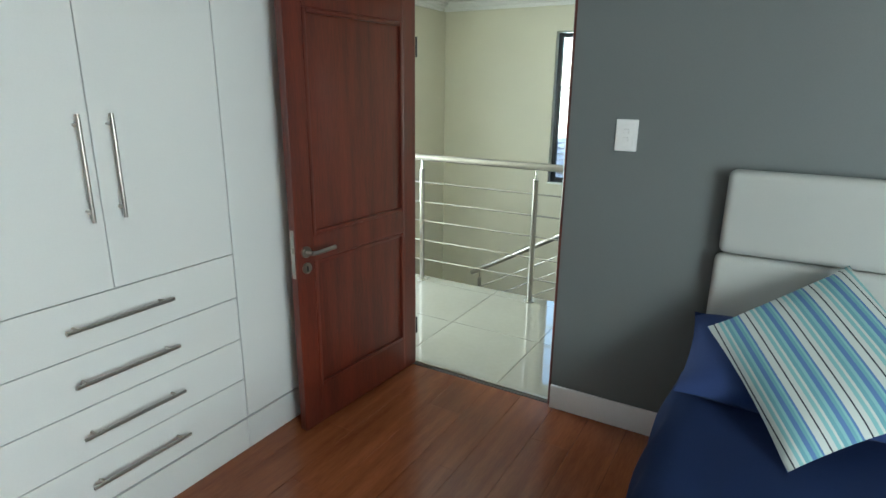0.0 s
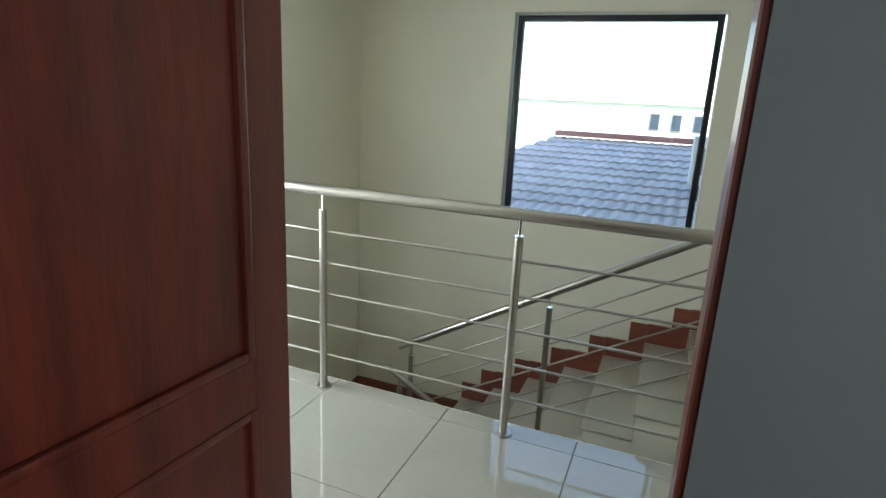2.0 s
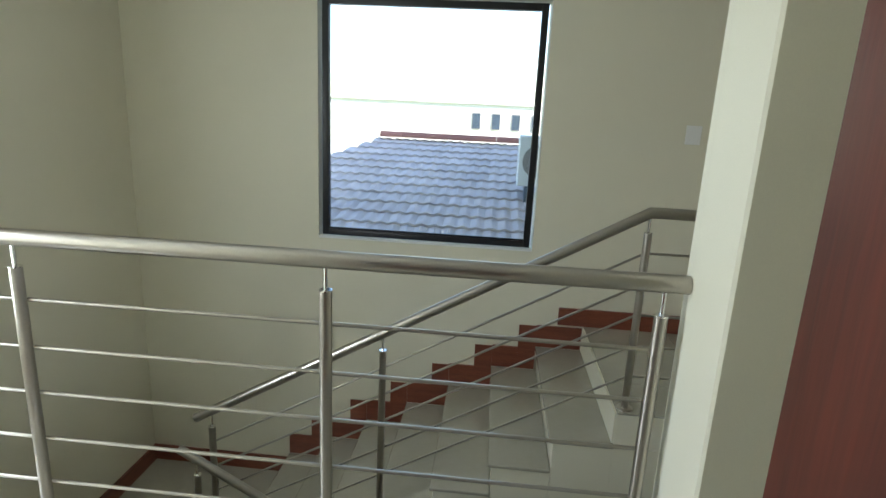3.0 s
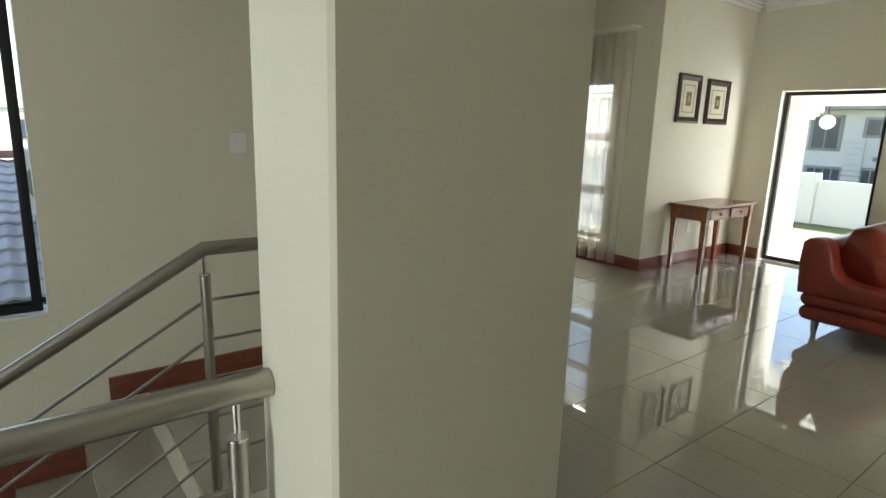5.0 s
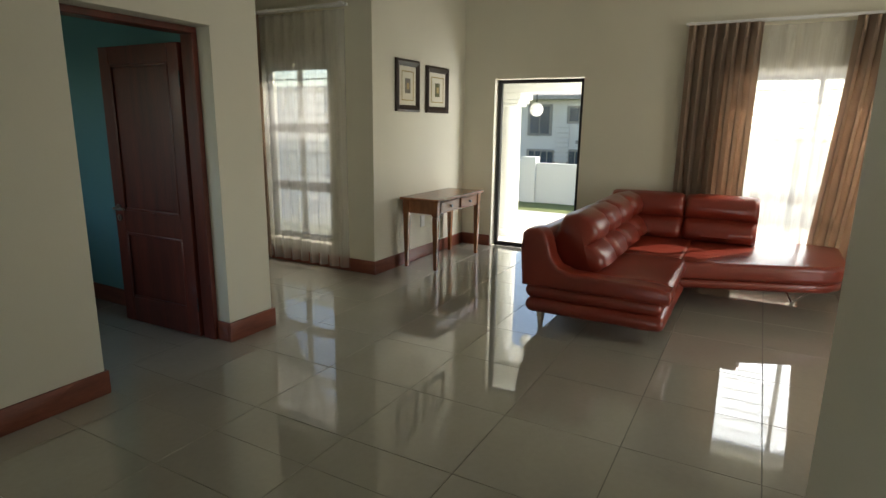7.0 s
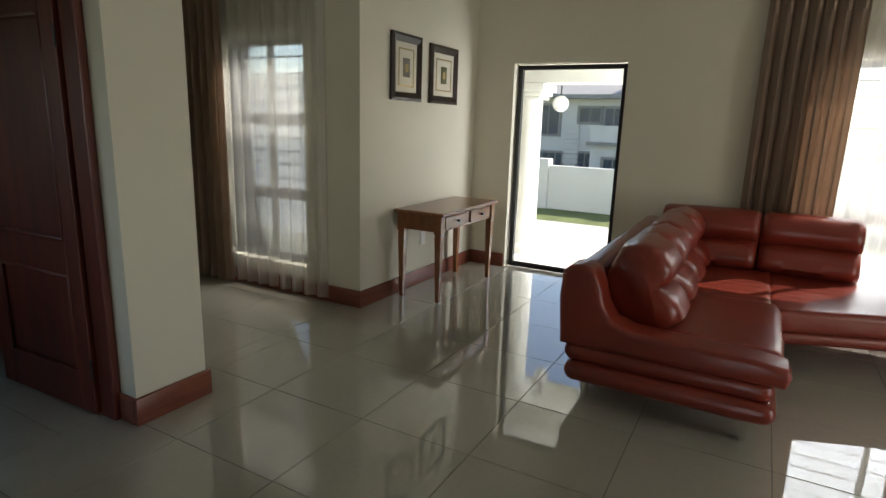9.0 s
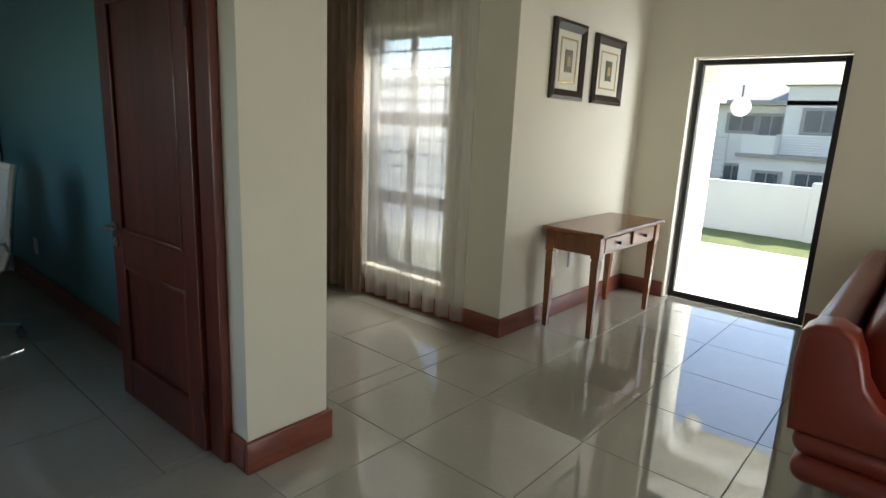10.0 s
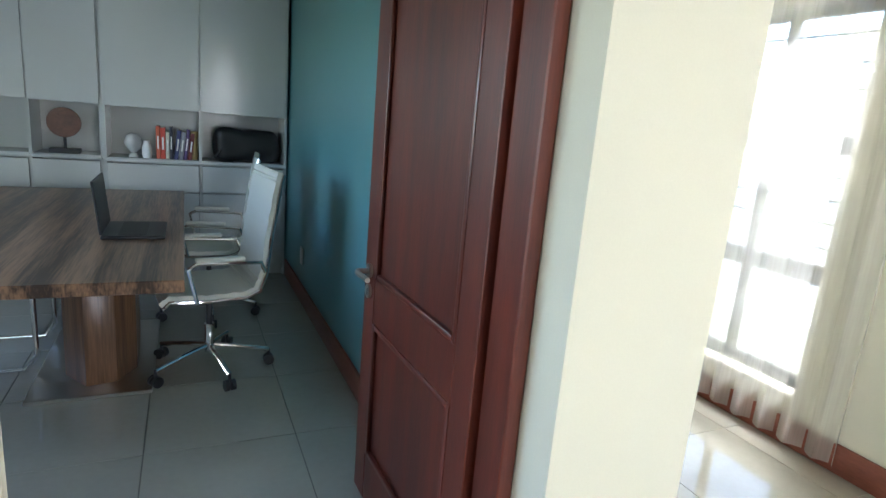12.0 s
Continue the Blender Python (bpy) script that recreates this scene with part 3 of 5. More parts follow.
for x in (0.36, 1.2):
    tagged(cushion("pillow", pose(x, 1.80, 0.60, 22, 0, 0), 0.72, 0.46, 0.2, M_NAVY, None), "navy cotton pillow against the headboard", "pillow", "pillows on the bed")


def stripe_material():
    m = mat("striped_cushion_cotton", (0.6, 0.6, 0.6), 0.85, bump=0.12, fine=260)
    t = m.node_tree
    b = t.nodes["Principled BSDF"]
    co, sep, mul, fr, ramp = (t.nodes.new(n) for n in ("ShaderNodeTexCoord", "ShaderNodeSeparateXYZ", "ShaderNodeMath", "ShaderNodeMath", "ShaderNodeValToRGB"))
    mul.operation, fr.operation = "MULTIPLY_ADD", "FRACT"
    mul.inputs[1].default_value, mul.inputs[2].default_value = 8.6, 20.25
    ramp.color_ramp.interpolation = "CONSTANT"
    els = ramp.color_ramp.elements
    pale, aqua, blue, dark, teal = (0.56, 0.60, 0.56, 1), (0.24, 0.47, 0.47, 1), (0.10, 0.20, 0.40, 1), (0.015, 0.018, 0.03, 1), (0.16, 0.36, 0.40, 1)
    seq = [(0, pale), (0.17, dark), (0.21, pale), (0.33, aqua), (0.43, pale), (0.50, teal), (0.60, aqua), (0.68, blue), (0.80, teal), (0.88, aqua), (0.94, blue)]
    els[0].color, els[1].position, els[1].color = seq[0][1], seq[1][0], seq[1][1]
    for p, c in seq[2:]:
        els.new(p).color = c
    for a, c in ((co.outputs["Object"], sep.inputs[0]), (sep.outputs[0], mul.inputs[0]), (mul.outputs[0], fr.inputs[0]), (fr.outputs[0], ramp.inputs[0]), (ramp.outputs[0], b.inputs["Base Color"])):
        t.links.new(a, c)
    return m


M_STRIPE = stripe_material()
cl, ct, cb = Vector((0.03, 1.80, 0.655)), Vector((0.453, 1.93, 0.945)), Vector((0.446, 1.33, 0.50))
cu, cv = (ct - cl).normalized(), (cb - cl)
cn = cu.cross(cv).normalized()
cv = cn.cross(cu).normalized()
cm = Matrix((cu, cv, cn)).transposed().to_4x4()
cm.translation = (ct + cb) / 2 + Vector((-0.015, 0.0, 0.015))
tagged(cushion("scatter_cushion", cm, 0.53, 0.63, 0.19, M_STRIPE, None, "", 24), "blue, aqua and white striped scatter cushion", "cushion")


def wall_plate(name, at, w, h, label, category, rockers=2):
    """A faceplate looking along its own -y."""
    p = thing(name, label, category, at)
    part("plate", boxes((-w / 2, w / 2, -0.010, 0, -h / 2, h / 2), bevel=0.003), M_WHITE, p)
    part("inner_plate", boxes((-w * 0.32, w * 0.32, -0.0125, -0.0105, -h * 0.36, h * 0.36), bevel=0.001), M_WHITE, p)
    for i in range(rockers):
        z = (i - (rockers - 1) / 2) * h * 0.26
        part("rocker", boxes((-0.012, 0.012, -0.017, -0.013, z - 0.010, z + 0.010), bevel=0.002), M_WHITE, p)
    return p


wall_plate("light_switch", pose(-0.372, 2.069, 1.41), 0.094, 0.136, "white two-gang light switch on the grey wall", "light switch")
wall_plate("wall_plate", pose(0.47, 5.839, 1.40), 0.10, 0.125, "white cover plate on the cream stair wall", "cover plate", 0)
wall_plate("power_socket", pose(5.88, PY - 0.001, 0.43), 0.085, 0.13, "white power socket below the side table", "socket", 1)

# ---- stairs and balustrades ----
RISE, GO, X0 = 0.183, 0.315, -0.10
stair = tagged(new("staircase"), "cream plastered stair with pale polished treads", "staircase", "", "structure")
for k in range(1, 8):
    x1, z = X0 - GO * (k - 1), -RISE * k
    s = part("step", boxes((x1 - GO + 0.001, x1 - 0.001, 4.60, 5.838, z - 0.40, z - 0.022)), M_CREAM, stair)
    part("tread", boxes((x1 - GO - 0.022, x1 - 0.002, 4.585, 5.818, z - 0.021, z), bevel=0.004), M_TILE, s, "pale polished stone tread")
ZL = -RISE * 8
part("half_landing", boxes((-3.489, X0 - GO * 7, 3.55, 5.838, ZL - 0.25, ZL)), M_TILE, stair, "pale tiled half landing")
for k in range(1, 9):
    x0, z = X0 - GO * 7 + GO * (k - 1), ZL - RISE * k
    s = part("step", boxes((x0 + 0.001, x0 + GO - 0.001, 3.55, 4.585, z - 0.30, z - 0.022)), M_CREAM, stair)
    part("tread", boxes((x0, x0 + GO + 0.022, 3.55, 4.58, z - 0.021, z), bevel=0.004), M_TILE, s, "pale polished stone tread")
structure("floor_lower", boxes((-3.49, 3.0, 2.25, 5.84, -3.2, -2.94)), M_TILE, "pale tiled floor at the foot of the stair", "floor")
structure("wall_under_landing", boxes((-3.49, 0.66, 3.40, 3.53, -2.94, -0.202), (0.66, 0.80, 3.53, 4.60, -2.94, -0.202), (-0.10, 0.80, 4.60, 4.70, -2.94, -0.202)), M_CREAM, "cream plastered wall below the landing edge", "wall")
bm = bmesh.new()
for k in range(1, 8):
    x1, z = X0 - GO * (k - 1), -RISE * k
    box(bm, x1 - GO - 0.02, x1 - 0.02 if k > 1 else x1, 5.819, 5.838, z + 0.001, z + 0.165)
    if k > 1:
        box(bm, x1 - 0.15, x1 - 0.0205, 5.815, 5.8185, z + 0.02, z + RISE + 0.164)
box(bm, X0 - 0.19, 0.615, 5.819, 5.838, 0.001, 0.13)
box(bm, -3.47, X0 - GO * 7 - 0.02, 5.819, 5.838, ZL + 0.001, ZL + 0.13)
box(bm, -3.488, -3.47, 3.55, 5.838, ZL + 0.001, ZL + 0.13)
structure("baseboard_stair", bm, M_SKIRT, "stepped dark red-brown wooden stair skirting", "skirting")


def post(parent, x, y, z0, z1, zr):
    """A round baluster with a base flange and a thin pin up to the handrail."""
    bm = bmesh.new()
    rod(bm, (x, y, z0), (x, y, z1), 0.0195, 20)
    p = part("post", bm, M_STEEL, parent, "brushed steel post")
    part("flange", rod(bmesh.new(), (x, y, z0), (x, y, z0 + 0.008), 0.042, 24), M_STEEL, p)
    part("cap", rod(bmesh.new(), (x, y, z1), (x, y, z1 + 0.004), 0.0205, 20), M_CHROME, p)
    part("pin", rod(bmesh.new(), (x, y, z1 + 0.004), (x, y, zr), 0.0065, 10), M_CHROME, p)
    return p


BARS = (0.184, 0.352, 0.521, 0.683, 0.846)
bal = thing("balustrade", "stainless steel balustrade along the tiled landing edge", "balustrade")
part("handrail", tube(bmesh.new(), [(-3.488, 3.43, 1.052), (-0.262, 3.43, 1.052)], 0.027, 20), M_STEEL, bal, "round brushed steel handrail")
for x in (-3.28, -2.29, -1.30, -0.325):
    post(bal, x, 3.43, 0.0, 0.955, 1.03)
for z in BARS:
    part("bar", tube(bmesh.new(), [(-3.488, 3.43 + 0.012, z), (-0.33, 3.43 + 0.012, z)], 0.0065, 10), M_STEEL, bal)

SL = 0.567
bal2 = thing("stair_balustrade", "stainless steel balustrade descending beside the stair", "balustrade")
YR, KX, CX = 4.66, -0.055, 0.555
part("handrail", tube(bmesh.new(), [(-2.44, YR, 1.052 - SL * (KX + 2.44)), (KX, YR, 1.052), (CX, YR, 1.052), (CX, 3.48, 1.052), (0.282, 3.48, 1.052)], 0.027, 20), M_STEEL, bal2, "bent brushed steel handrail")
for x in (KX, -1.357, -2.346):
    zt = 1.052 - SL * (KX - x)
    zb = -RISE * max(0, math.ceil((X0 - x) / GO))
    post(bal2, x, YR, 0.0 if x == KX else zb, zt - 0.10, zt - 0.02)
for x, y in ((CX, YR), (CX, 3.50)):
    post(bal2, x, y, 0.0, 0.955, 1.03)
for z in BARS:
    part("bar", tube(bmesh.new(), [(-2.36, YR + 0.012, z - SL * (KX + 2.36)), (KX, YR + 0.012, z), (CX, YR + 0.012, z), (CX - 0.0, 3.50, z)], 0.0065, 10), M_STEEL, bal2)
bal3 = thing("lower_balustrade", "stainless steel balustrade of the lower stair flight", "balustrade")
part("handrail", tube(bmesh.new(), [(-2.46, 4.50, -0.40), (-0.5, 4.50, -0.40 - SL * 1.96)], 0.024, 16), M_STEEL, bal3)
for x in (-2.36, -1.4):
    zt = -0.40 - SL * (x + 2.46)
    zb = ZL if x < X0 - GO * 7 else ZL - RISE * math.ceil((x - (X0 - GO * 7)) / GO)
    post(bal3, x, 4.50, zb, zt - 0.1, zt - 0.02)

# ---- lounge ----
sofa = thing("corner_sofa", "russet red leather corner sofa with chrome feet", "sofa")


def soft(name, rows, material=M_LEATHER, r=0.05, parent=sofa, label="", wob=0.006, sub=2):
    """Rounded upholstery blocks with slightly uneven leather."""
    bm = bmesh.new()
    for x0, x1, y0, y1, z0, z1 in rows:
        rr = min(r, 0.48 * min(x1 - x0, y1 - y0, z1 - z0))
        tmp = bmesh.new()
        box(tmp, x0, x1, y0, y1, z0, z1)
        bmesh.ops.bevel(tmp, geom=tmp.edges[:], offset=rr, segments=5, profile=0.5, affect="EDGES")
        bmesh.ops.subdivide_edges(tmp, edges=[e for e in tmp.edges if e.calc_length() > 0.12], cuts=6, use_grid_fill=True)
        for v in tmp.verts:
            v.co += v.normal * wob * noise.noise(v.co * 7)
        me = bpy.data.meshes.new("tmp")
        tmp.to_mesh(me)
        tmp.free()
        bm.from_mesh(me)
        bpy.data.meshes.remove(me)
    return part(name, bm, material, parent, label, 60)


def loft(bm, sections):
    """Skin over closed sections of the same count, capped."""
    rings = [[bm.verts.new(p) for p in s] for s in sections]
    n = len(rings[0])
    for A, B in zip(rings, rings[1:]):
        for j in range(n):
            bm.faces.new((A[j], A[(j + 1) % n], B[(j + 1) % n], B[j]))
    bm.faces.new(rings[0][::-1])
    bm.faces.new(rings[-1])
    return bm


# base rolls of the long side and of the chaise side
soft("base_roll", [(4.26, 6.72, 3.14, 4.16, 0.13, 0.245)], r=0.055)
soft("base_roll", [(4.28, 6.72, 3.16, 4.17, 0.235, 0.35)], r=0.055)
ch = [(5.30, 3.20), (5.44, 2.88), (5.62, 2.40), (5.76, 2.08), (5.90, 1.98), (6.10, 1.95), (6.74, 1.95), (6.78, 2.05), (6.78, 3.20)]
for z0, z1, s in ((0.20, 0.29, 0.0), (0.285, 0.435, 0.03)):
    bm = prism(bmesh.new(), [(x - (s if x < 6.2 else 0), y - (s * 0.6 if y < 2.2 else 0)) for x, y in ch], "z", z0, z1)
    bmesh.ops.bevel(bm, geom=[e for e in bm.edges if abs(e.verts[0].co.z - e.verts[1].co.z) < 1e-4], offset=0.04, segments=5, profile=0.5, affect="EDGES")
    part("chaise_seat" if s else "chaise_base", bm, M_LEATHER, sofa, "", 50)
soft("seat_cushion", [(4.46, 5.42, 3.13, 3.92, 0.33, 0.445)], r=0.05, wob=0.012)
soft("seat_cushion", [(5.425, 6.46, 3.17, 3.92, 0.33, 0.44)], r=0.05, wob=0.012)
# end arm: a swept panel, tall at the back and low at the front
prof = [(3.12, 0.335), (3.10, 0.39), (3.12, 0.435), (3.25, 0.45), (3.50, 0.455), (3.82, 0.47), (3.92, 0.505), (3.97, 0.58), (3.995, 0.68), (4.03, 0.755), (4.09, 0.785), (4.16, 0.775), (4.20, 0.74), (4.21, 0.60), (4.19, 0.335)]
bm = prism(bmesh.new(), prof, "x", 4.27, 4.47)
bmesh.ops.bevel(bm, geom=[e for e in bm.edges if abs(e.verts[0].co.x - e.verts[1].co.x) < 1e-4], offset=0.03, segments=4, profile=0.5, affect="EDGES")
part("arm", bm, M_LEATHER, sofa, "", 50)
soft("back_shell", [(4.46, 6.72, 4.06, 4.20, 0.34, 0.74)], r=0.05)
soft("back_shell", [(6.66, 6.80, 2.66, 4.19, 0.34, 0.72)], r=0.05)


def back_cushion(n_axis, a0, a1, d0, d1):
    """A leaning back cushion with a seam under a fuller head roll; d0 front, d1 back."""
    bm = bmesh.new()
    secs = []
    n = 24
    for i in range(n + 1):
        u = i / n
        e = (1 - abs(2 * u - 1) ** 9) ** 0.5
        tuft = (0.035 if n_axis == "x" else 0.0) * math.exp(-((u - 0.5) / 0.05) ** 2)
        ring = []
        prof_ = [(0.02, 0.44), (-0.02, 0.50), (-0.005, 0.57), (0.022, 0.62), (0.062, 0.655), (0.026, 0.69), (0.02, 0.77), (0.05, 0.85), (0.11, 0.89), (0.17, 0.86), (0.20, 0.74), (0.22, 0.60), (0.24, 0.44)]
        for dd, z in prof_:
            k = (dd - 0.11) * (0.74 + 0.26 * e) + 0.11 + (tuft if dd < 0.06 else 0)
            zz = 0.44 + (z - 0.44) * (0.95 + 0.05 * e) + 0.006 * noise.noise(Vector((u * 4, dd * 9, a0)))
            a = a0 + (a1 - a0) * u
            d = d0 + (d1 - d0) * k / 0.24
            ring.append((a, d, zz) if n_axis == "x" else (d, a, zz))
        secs.append(ring)
    loft(bm, secs)
    return part("back_cushion", bm, M_LEATHER, sofa, "", 70)


back_cushion("x", 4.48, 5.40, 3.64, 4.09)
back_cushion("x", 5.41, 6.45, 3.64, 4.09)
back_cushion("y", 3.30, 4.02, 6.28, 6.70)
back_cushion("y", 2.64, 3.29, 6.28, 6.70)
for x, y in ((4.36, 4.05), (4.37, 3.26)):
    bm = bmesh.new()
    loft(bm, [[(x - 0.05, y - 0.02, 0.14), (x + 0.05, y - 0.02, 0.14), (x + 0.05, y + 0.02, 0.14), (x - 0.05, y + 0.02, 0.14)],
              [(x - 0.015, y - 0.012, 0.0), (x + 0.02, y - 0.012, 0.0), (x + 0.02, y + 0.012, 0.0), (x - 0.015, y + 0.012, 0.0)]])
    part("foot", bm, M_CHROME, sofa, "chrome foot")
part("foot", tube(bmesh.new(), [(5.86, 2.16, 0.21), (6.05, 2.30, 0.012), (6.20, 2.42, 0.21)], 0.011, 10), M_CHROME, sofa, "bent chrome rod foot")
part("foot", tube(bmesh.new(), [(6.45, 2.10, 0.21), (6.55, 2.18, 0.012), (6.62, 2.3, 0.21)], 0.011, 10), M_CHROME, sofa, "bent chrome rod foot")
part("foot", rod(bmesh.new(), (6.55, 4.0, 0), (6.55, 4.0, 0.15), 0.02), M_CHROME, sofa, "chrome foot")

# side table
tb = thing("side_table", "brown wooden side table with two small drawers", "table")
TX0, TX1, TY0, TY1 = 5.36, 6.47, 5.54, 6.02
part("tabletop", boxes((TX0, TX1, TY0, TY1, 0.735, 0.765), bevel=0.008), M_TABLE, tb)
lx, ly = (TX0 + 0.06, TX1 - 0.06), (TY0 + 0.06, TY1 - 0.06)
for x in lx:
    for y in ly:
        bm = bmesh.new()
        a, b = 0.033, 0.017
        loft(bm, [[(x + sx * s, y + sy * s, z) for sx, sy in ((-1, -1), (1, -1), (1, 1), (-1, 1))] for s, z in ((b, 0.0), (0.029, 0.56), (0.024, 0.575), (0.033, 0.585), (a, 0.60), (a, 0.734))])
        part("leg", bm, M_TABLE, tb)
part("apron", boxes((lx[0] + 0.034, lx[1] - 0.034, ly[1] - 0.01, ly[1] + 0.012, 0.60, 0.734)), M_TABLE, tb)
part("apron", boxes((lx[0] - 0.02, lx[0] + 0.0, ly[0] + 0.034, ly[1] - 0.034, 0.60, 0.734)), M_TABLE, tb)
part("apron", boxes((lx[1] - 0.0, lx[1] + 0.02, ly[0] + 0.034, ly[1] - 0.034, 0.60, 0.734)), M_TABLE, tb)
part("drawer_rail", boxes((lx[0] + 0.034, lx[1] - 0.034, ly[0] - 0.01, ly[0] + 0.012, 0.60, 0.734)), M_TABLE, tb)
xm = (TX0 + TX1) / 2
for x0, x1 in ((lx[0] + 0.06, xm - 0.03), (xm + 0.03, lx[1] - 0.06)):
    d = part("drawer", boxes((x0, x1, ly[0] - 0.026, ly[0] - 0.011, 0.617, 0.722), bevel=0.005), M_TABLE, tb)
    part("knob", rod(bmesh.new(), ((x0 + x1) / 2, ly[0] - 0.026, 0.67), ((x0 + x1) / 2, ly[0] - 0.055, 0.67), 0.009, 14, 0.015), M_BLACK, d, "dark round knob")


def picture(x0, x1, z0, z1, art):
    p = thing("picture", "small print in a dark wooden frame with cream mount", "picture", None, "pictures on the wall")
    y, w = PY - 0.002, 0.068
    bm = bmesh.new()
    A = [(x0, z0), (x1, z0), (x1, z1), (x0, z1)]
    B = [(x0 + w, z0 + w), (x1 - w, z0 + w), (x1 - w, z1 - w), (x0 + w, z1 - w)]
    rings = [[bm.verts.new((a, y - d, c)) for a, c in P] for P, d in ((A, 0.0), (A, 0.022), ([(a + (b[0] - a) * 0.35, c + (b[1] - c) * 0.35) for (a, c), b in zip(A, B)], 0.034), (B, 0.014), (B, 0.0))]
    for R, S in zip(rings, rings[1:]):
        for j in range(4):
            bm.faces.new((R[j], R[(j + 1) % 4], S[(j + 1) % 4], S[j]))
    part("frame", bm, M_FRAME, p, "dark moulded wooden frame")
    part("mount", boxes((x0 + w, x1 - w, y - 0.008, y - 0.003, z0 + w, z1 - w)), M_MAT, p, "cream mount board")
    e = w + 0.045
    bm = bmesh.new()
    for r in ((x0 + e, x1 - e, z0 + e, z0 + e + 0.012), (x0 + e, x1 - e, z1 - e - 0.012, z1 - e), (x0 + e, x0 + e + 0.012, z0 + e + 0.012, z1 - e - 0.012), (x1 - e - 0.012, x1 - e, z0 + e + 0.012, z1 - e - 0.012)):
        box(bm, r[0], r[1], y - 0.011, y - 0.0085, r[2], r[3])
    part("slip", bm, M_GOLD, p, "dull gold inner slip")
    cx, cz = (x0 + x1) / 2, (z0 + z1) / 2
    a = part("print", boxes((cx - 0.05, cx + 0.05, y - 0.0125, y - 0.0085, cz - 0.075, cz + 0.075)), art, p, "small dark printed motif")
    part("motif", boxes((cx - 0.022, cx + 0.022, y - 0.0145, y - 0.013, cz - 0.035, cz + 0.03)), M_GOLD, a)
    return p


picture(5.32, 5.78, 1.655, 2.185, mat("grey_print", (0.20, 0.18, 0.14), 0.7, vary=0.4, scale=20))
picture(5.93, 6.44, 1.655, 2.165, mat("olive_print", (0.12, 0.12, 0.05), 0.7, vary=0.4, scale=20))


def curtain(name, x, y0, y1, z0, z1, amp, waves, material, label, category, lean=0.0, n=None, seed=1, head=True):
    """A hanging cloth in the plane of x, pleated tighter at the head than at the hem."""
    bm = bmesh.new()
    n = n or waves * 12
    m = 26
    rows = []
    for j in range(m + 1):
        v = j / m
        row = []
        for i in range(n + 1):
            u = i / n
            ph = 2 * math.pi * waves * u + 0.9 * noise.noise(Vector((u * 5, seed, v * 0.5)))
            a = amp * (0.55 + 0.45 * (1 - v)) * (1 + 0.45 * noise.noise(Vector((u * 6, seed + 4, v))))
            y = y0 + (y1 - y0) * u + lean * (1 - v) ** 1.3 + 0.3 * amp * math.sin(ph * 2 + 1)
            z = z0 + (z1 - z0) * v + (0.012 * noise.noise(Vector((u * 8, seed, 3))) if j == 0 else 0)
            pin = 1.0 if v < 0.93 else 1 - 0.45 * math.sin((v - 0.93) / 0.07 * math.pi)
            row.append(bm.verts.new((x + a * math.sin(ph) * pin, y, z)))
        rows.append(row)
    for j in range(m):
        for i in range(n):
            bm.faces.new((rows[j][i], rows[j][i + 1], rows[j + 1][i + 1], rows[j + 1][i]))
    if material is not M_SHEER:
        bmesh.ops.solidify(bm, geom=bm.faces[:], thickness=0.004)
    ob = tagged(part(name, bm, material, None, "", 80), label, category)
    if material is M_DRAPE:
        for k in range(waves):
            y = y0 + (y1 - y0) * (k + 0.5) / waves
            part("pleat", rod(bmesh.new(), (x - amp * 0.75, y, z1 - 0.14), (x - amp * 0.75, y, z1 - 0.005), 0.006, 10, 0.017), material, ob)
    return ob


curtain("drape", 4.85, 7.42, 8.20, 0.02, 2.62, 0.032, 8, M_DRAPE, "taupe brown pleated drape beside the passage window", "curtain", seed=2)
curtain("sheer_curtain", 4.895, 6.33, 7.55, 0.035, 2.60, 0.026, 9, M_SHEER, "white voile sheer over the passage window", "sheer curtain", seed=5)
curtain("drape", 6.795, 2.80, 3.46, 0.02, 2.53, 0.048, 7, M_DRAPE, "taupe brown pleated drape beside the lounge window", "curtain", seed=7)
curtain("drape", 6.795, 1.40, 2.06, 0.02, 2.53, 0.048, 7, M_DRAPE, "taupe brown pleated drape swept to the window side", "curtain", lean=0.16, seed=9)
curtain("sheer_curtain", 6.85, 1.42, 3.20, 0.035, 2.50, 0.016, 13, M_SHEER, "white voile sheer over the lounge window", "sheer curtain", seed=11)
for nm, x, y0, y1, z in (("curtain_track", 4.90, 6.30, 8.3, 2.635), ("curtain_track", 6.845, 1.3, 3.5, 2.545)):
    t = thing(nm, "white double curtain track fixed along the wall", "curtain track")
    part("rail", boxes((x - 0.07, x - 0.045, y0, y1, z - 0.012, z + 0.012), bevel=0.003), M_WHITE, t)
    part("rail", boxes((x - 0.015, x + 0.01, y0, y1, z - 0.012, z + 0.012), bevel=0.003), M_WHITE, t)
    for y in (y0 + 0.05, (y0 + y1) / 2, y1 - 0.05):
        part("bracket", boxes((x - 0.07, x + 0.049, y - 0.012, y + 0.012, z + 0.0125, z + 0.02)), M_WHITE, t)

# ---- study ----
desk = thing("meeting_table", "striped walnut meeting table on a steel base plate", "table")
part("tabletop", boxes((0.98, 2.215, 7.265, 9.64, 0.705, 0.755), bevel=0.004), M_DESK, desk)
hexa = [(1.66, 8.14), (1.77, 7.98), (1.90, 8.01), (1.98, 8.16), (1.96, 8.70), (1.86, 8.80), (1.72, 8.78), (1.65, 8.66)]
part("pedestal", prism(bmesh.new(), hexa, "z", 0.021, 0.704, 0.004), M_DESKLEG, desk, "walnut veneered pedestal")
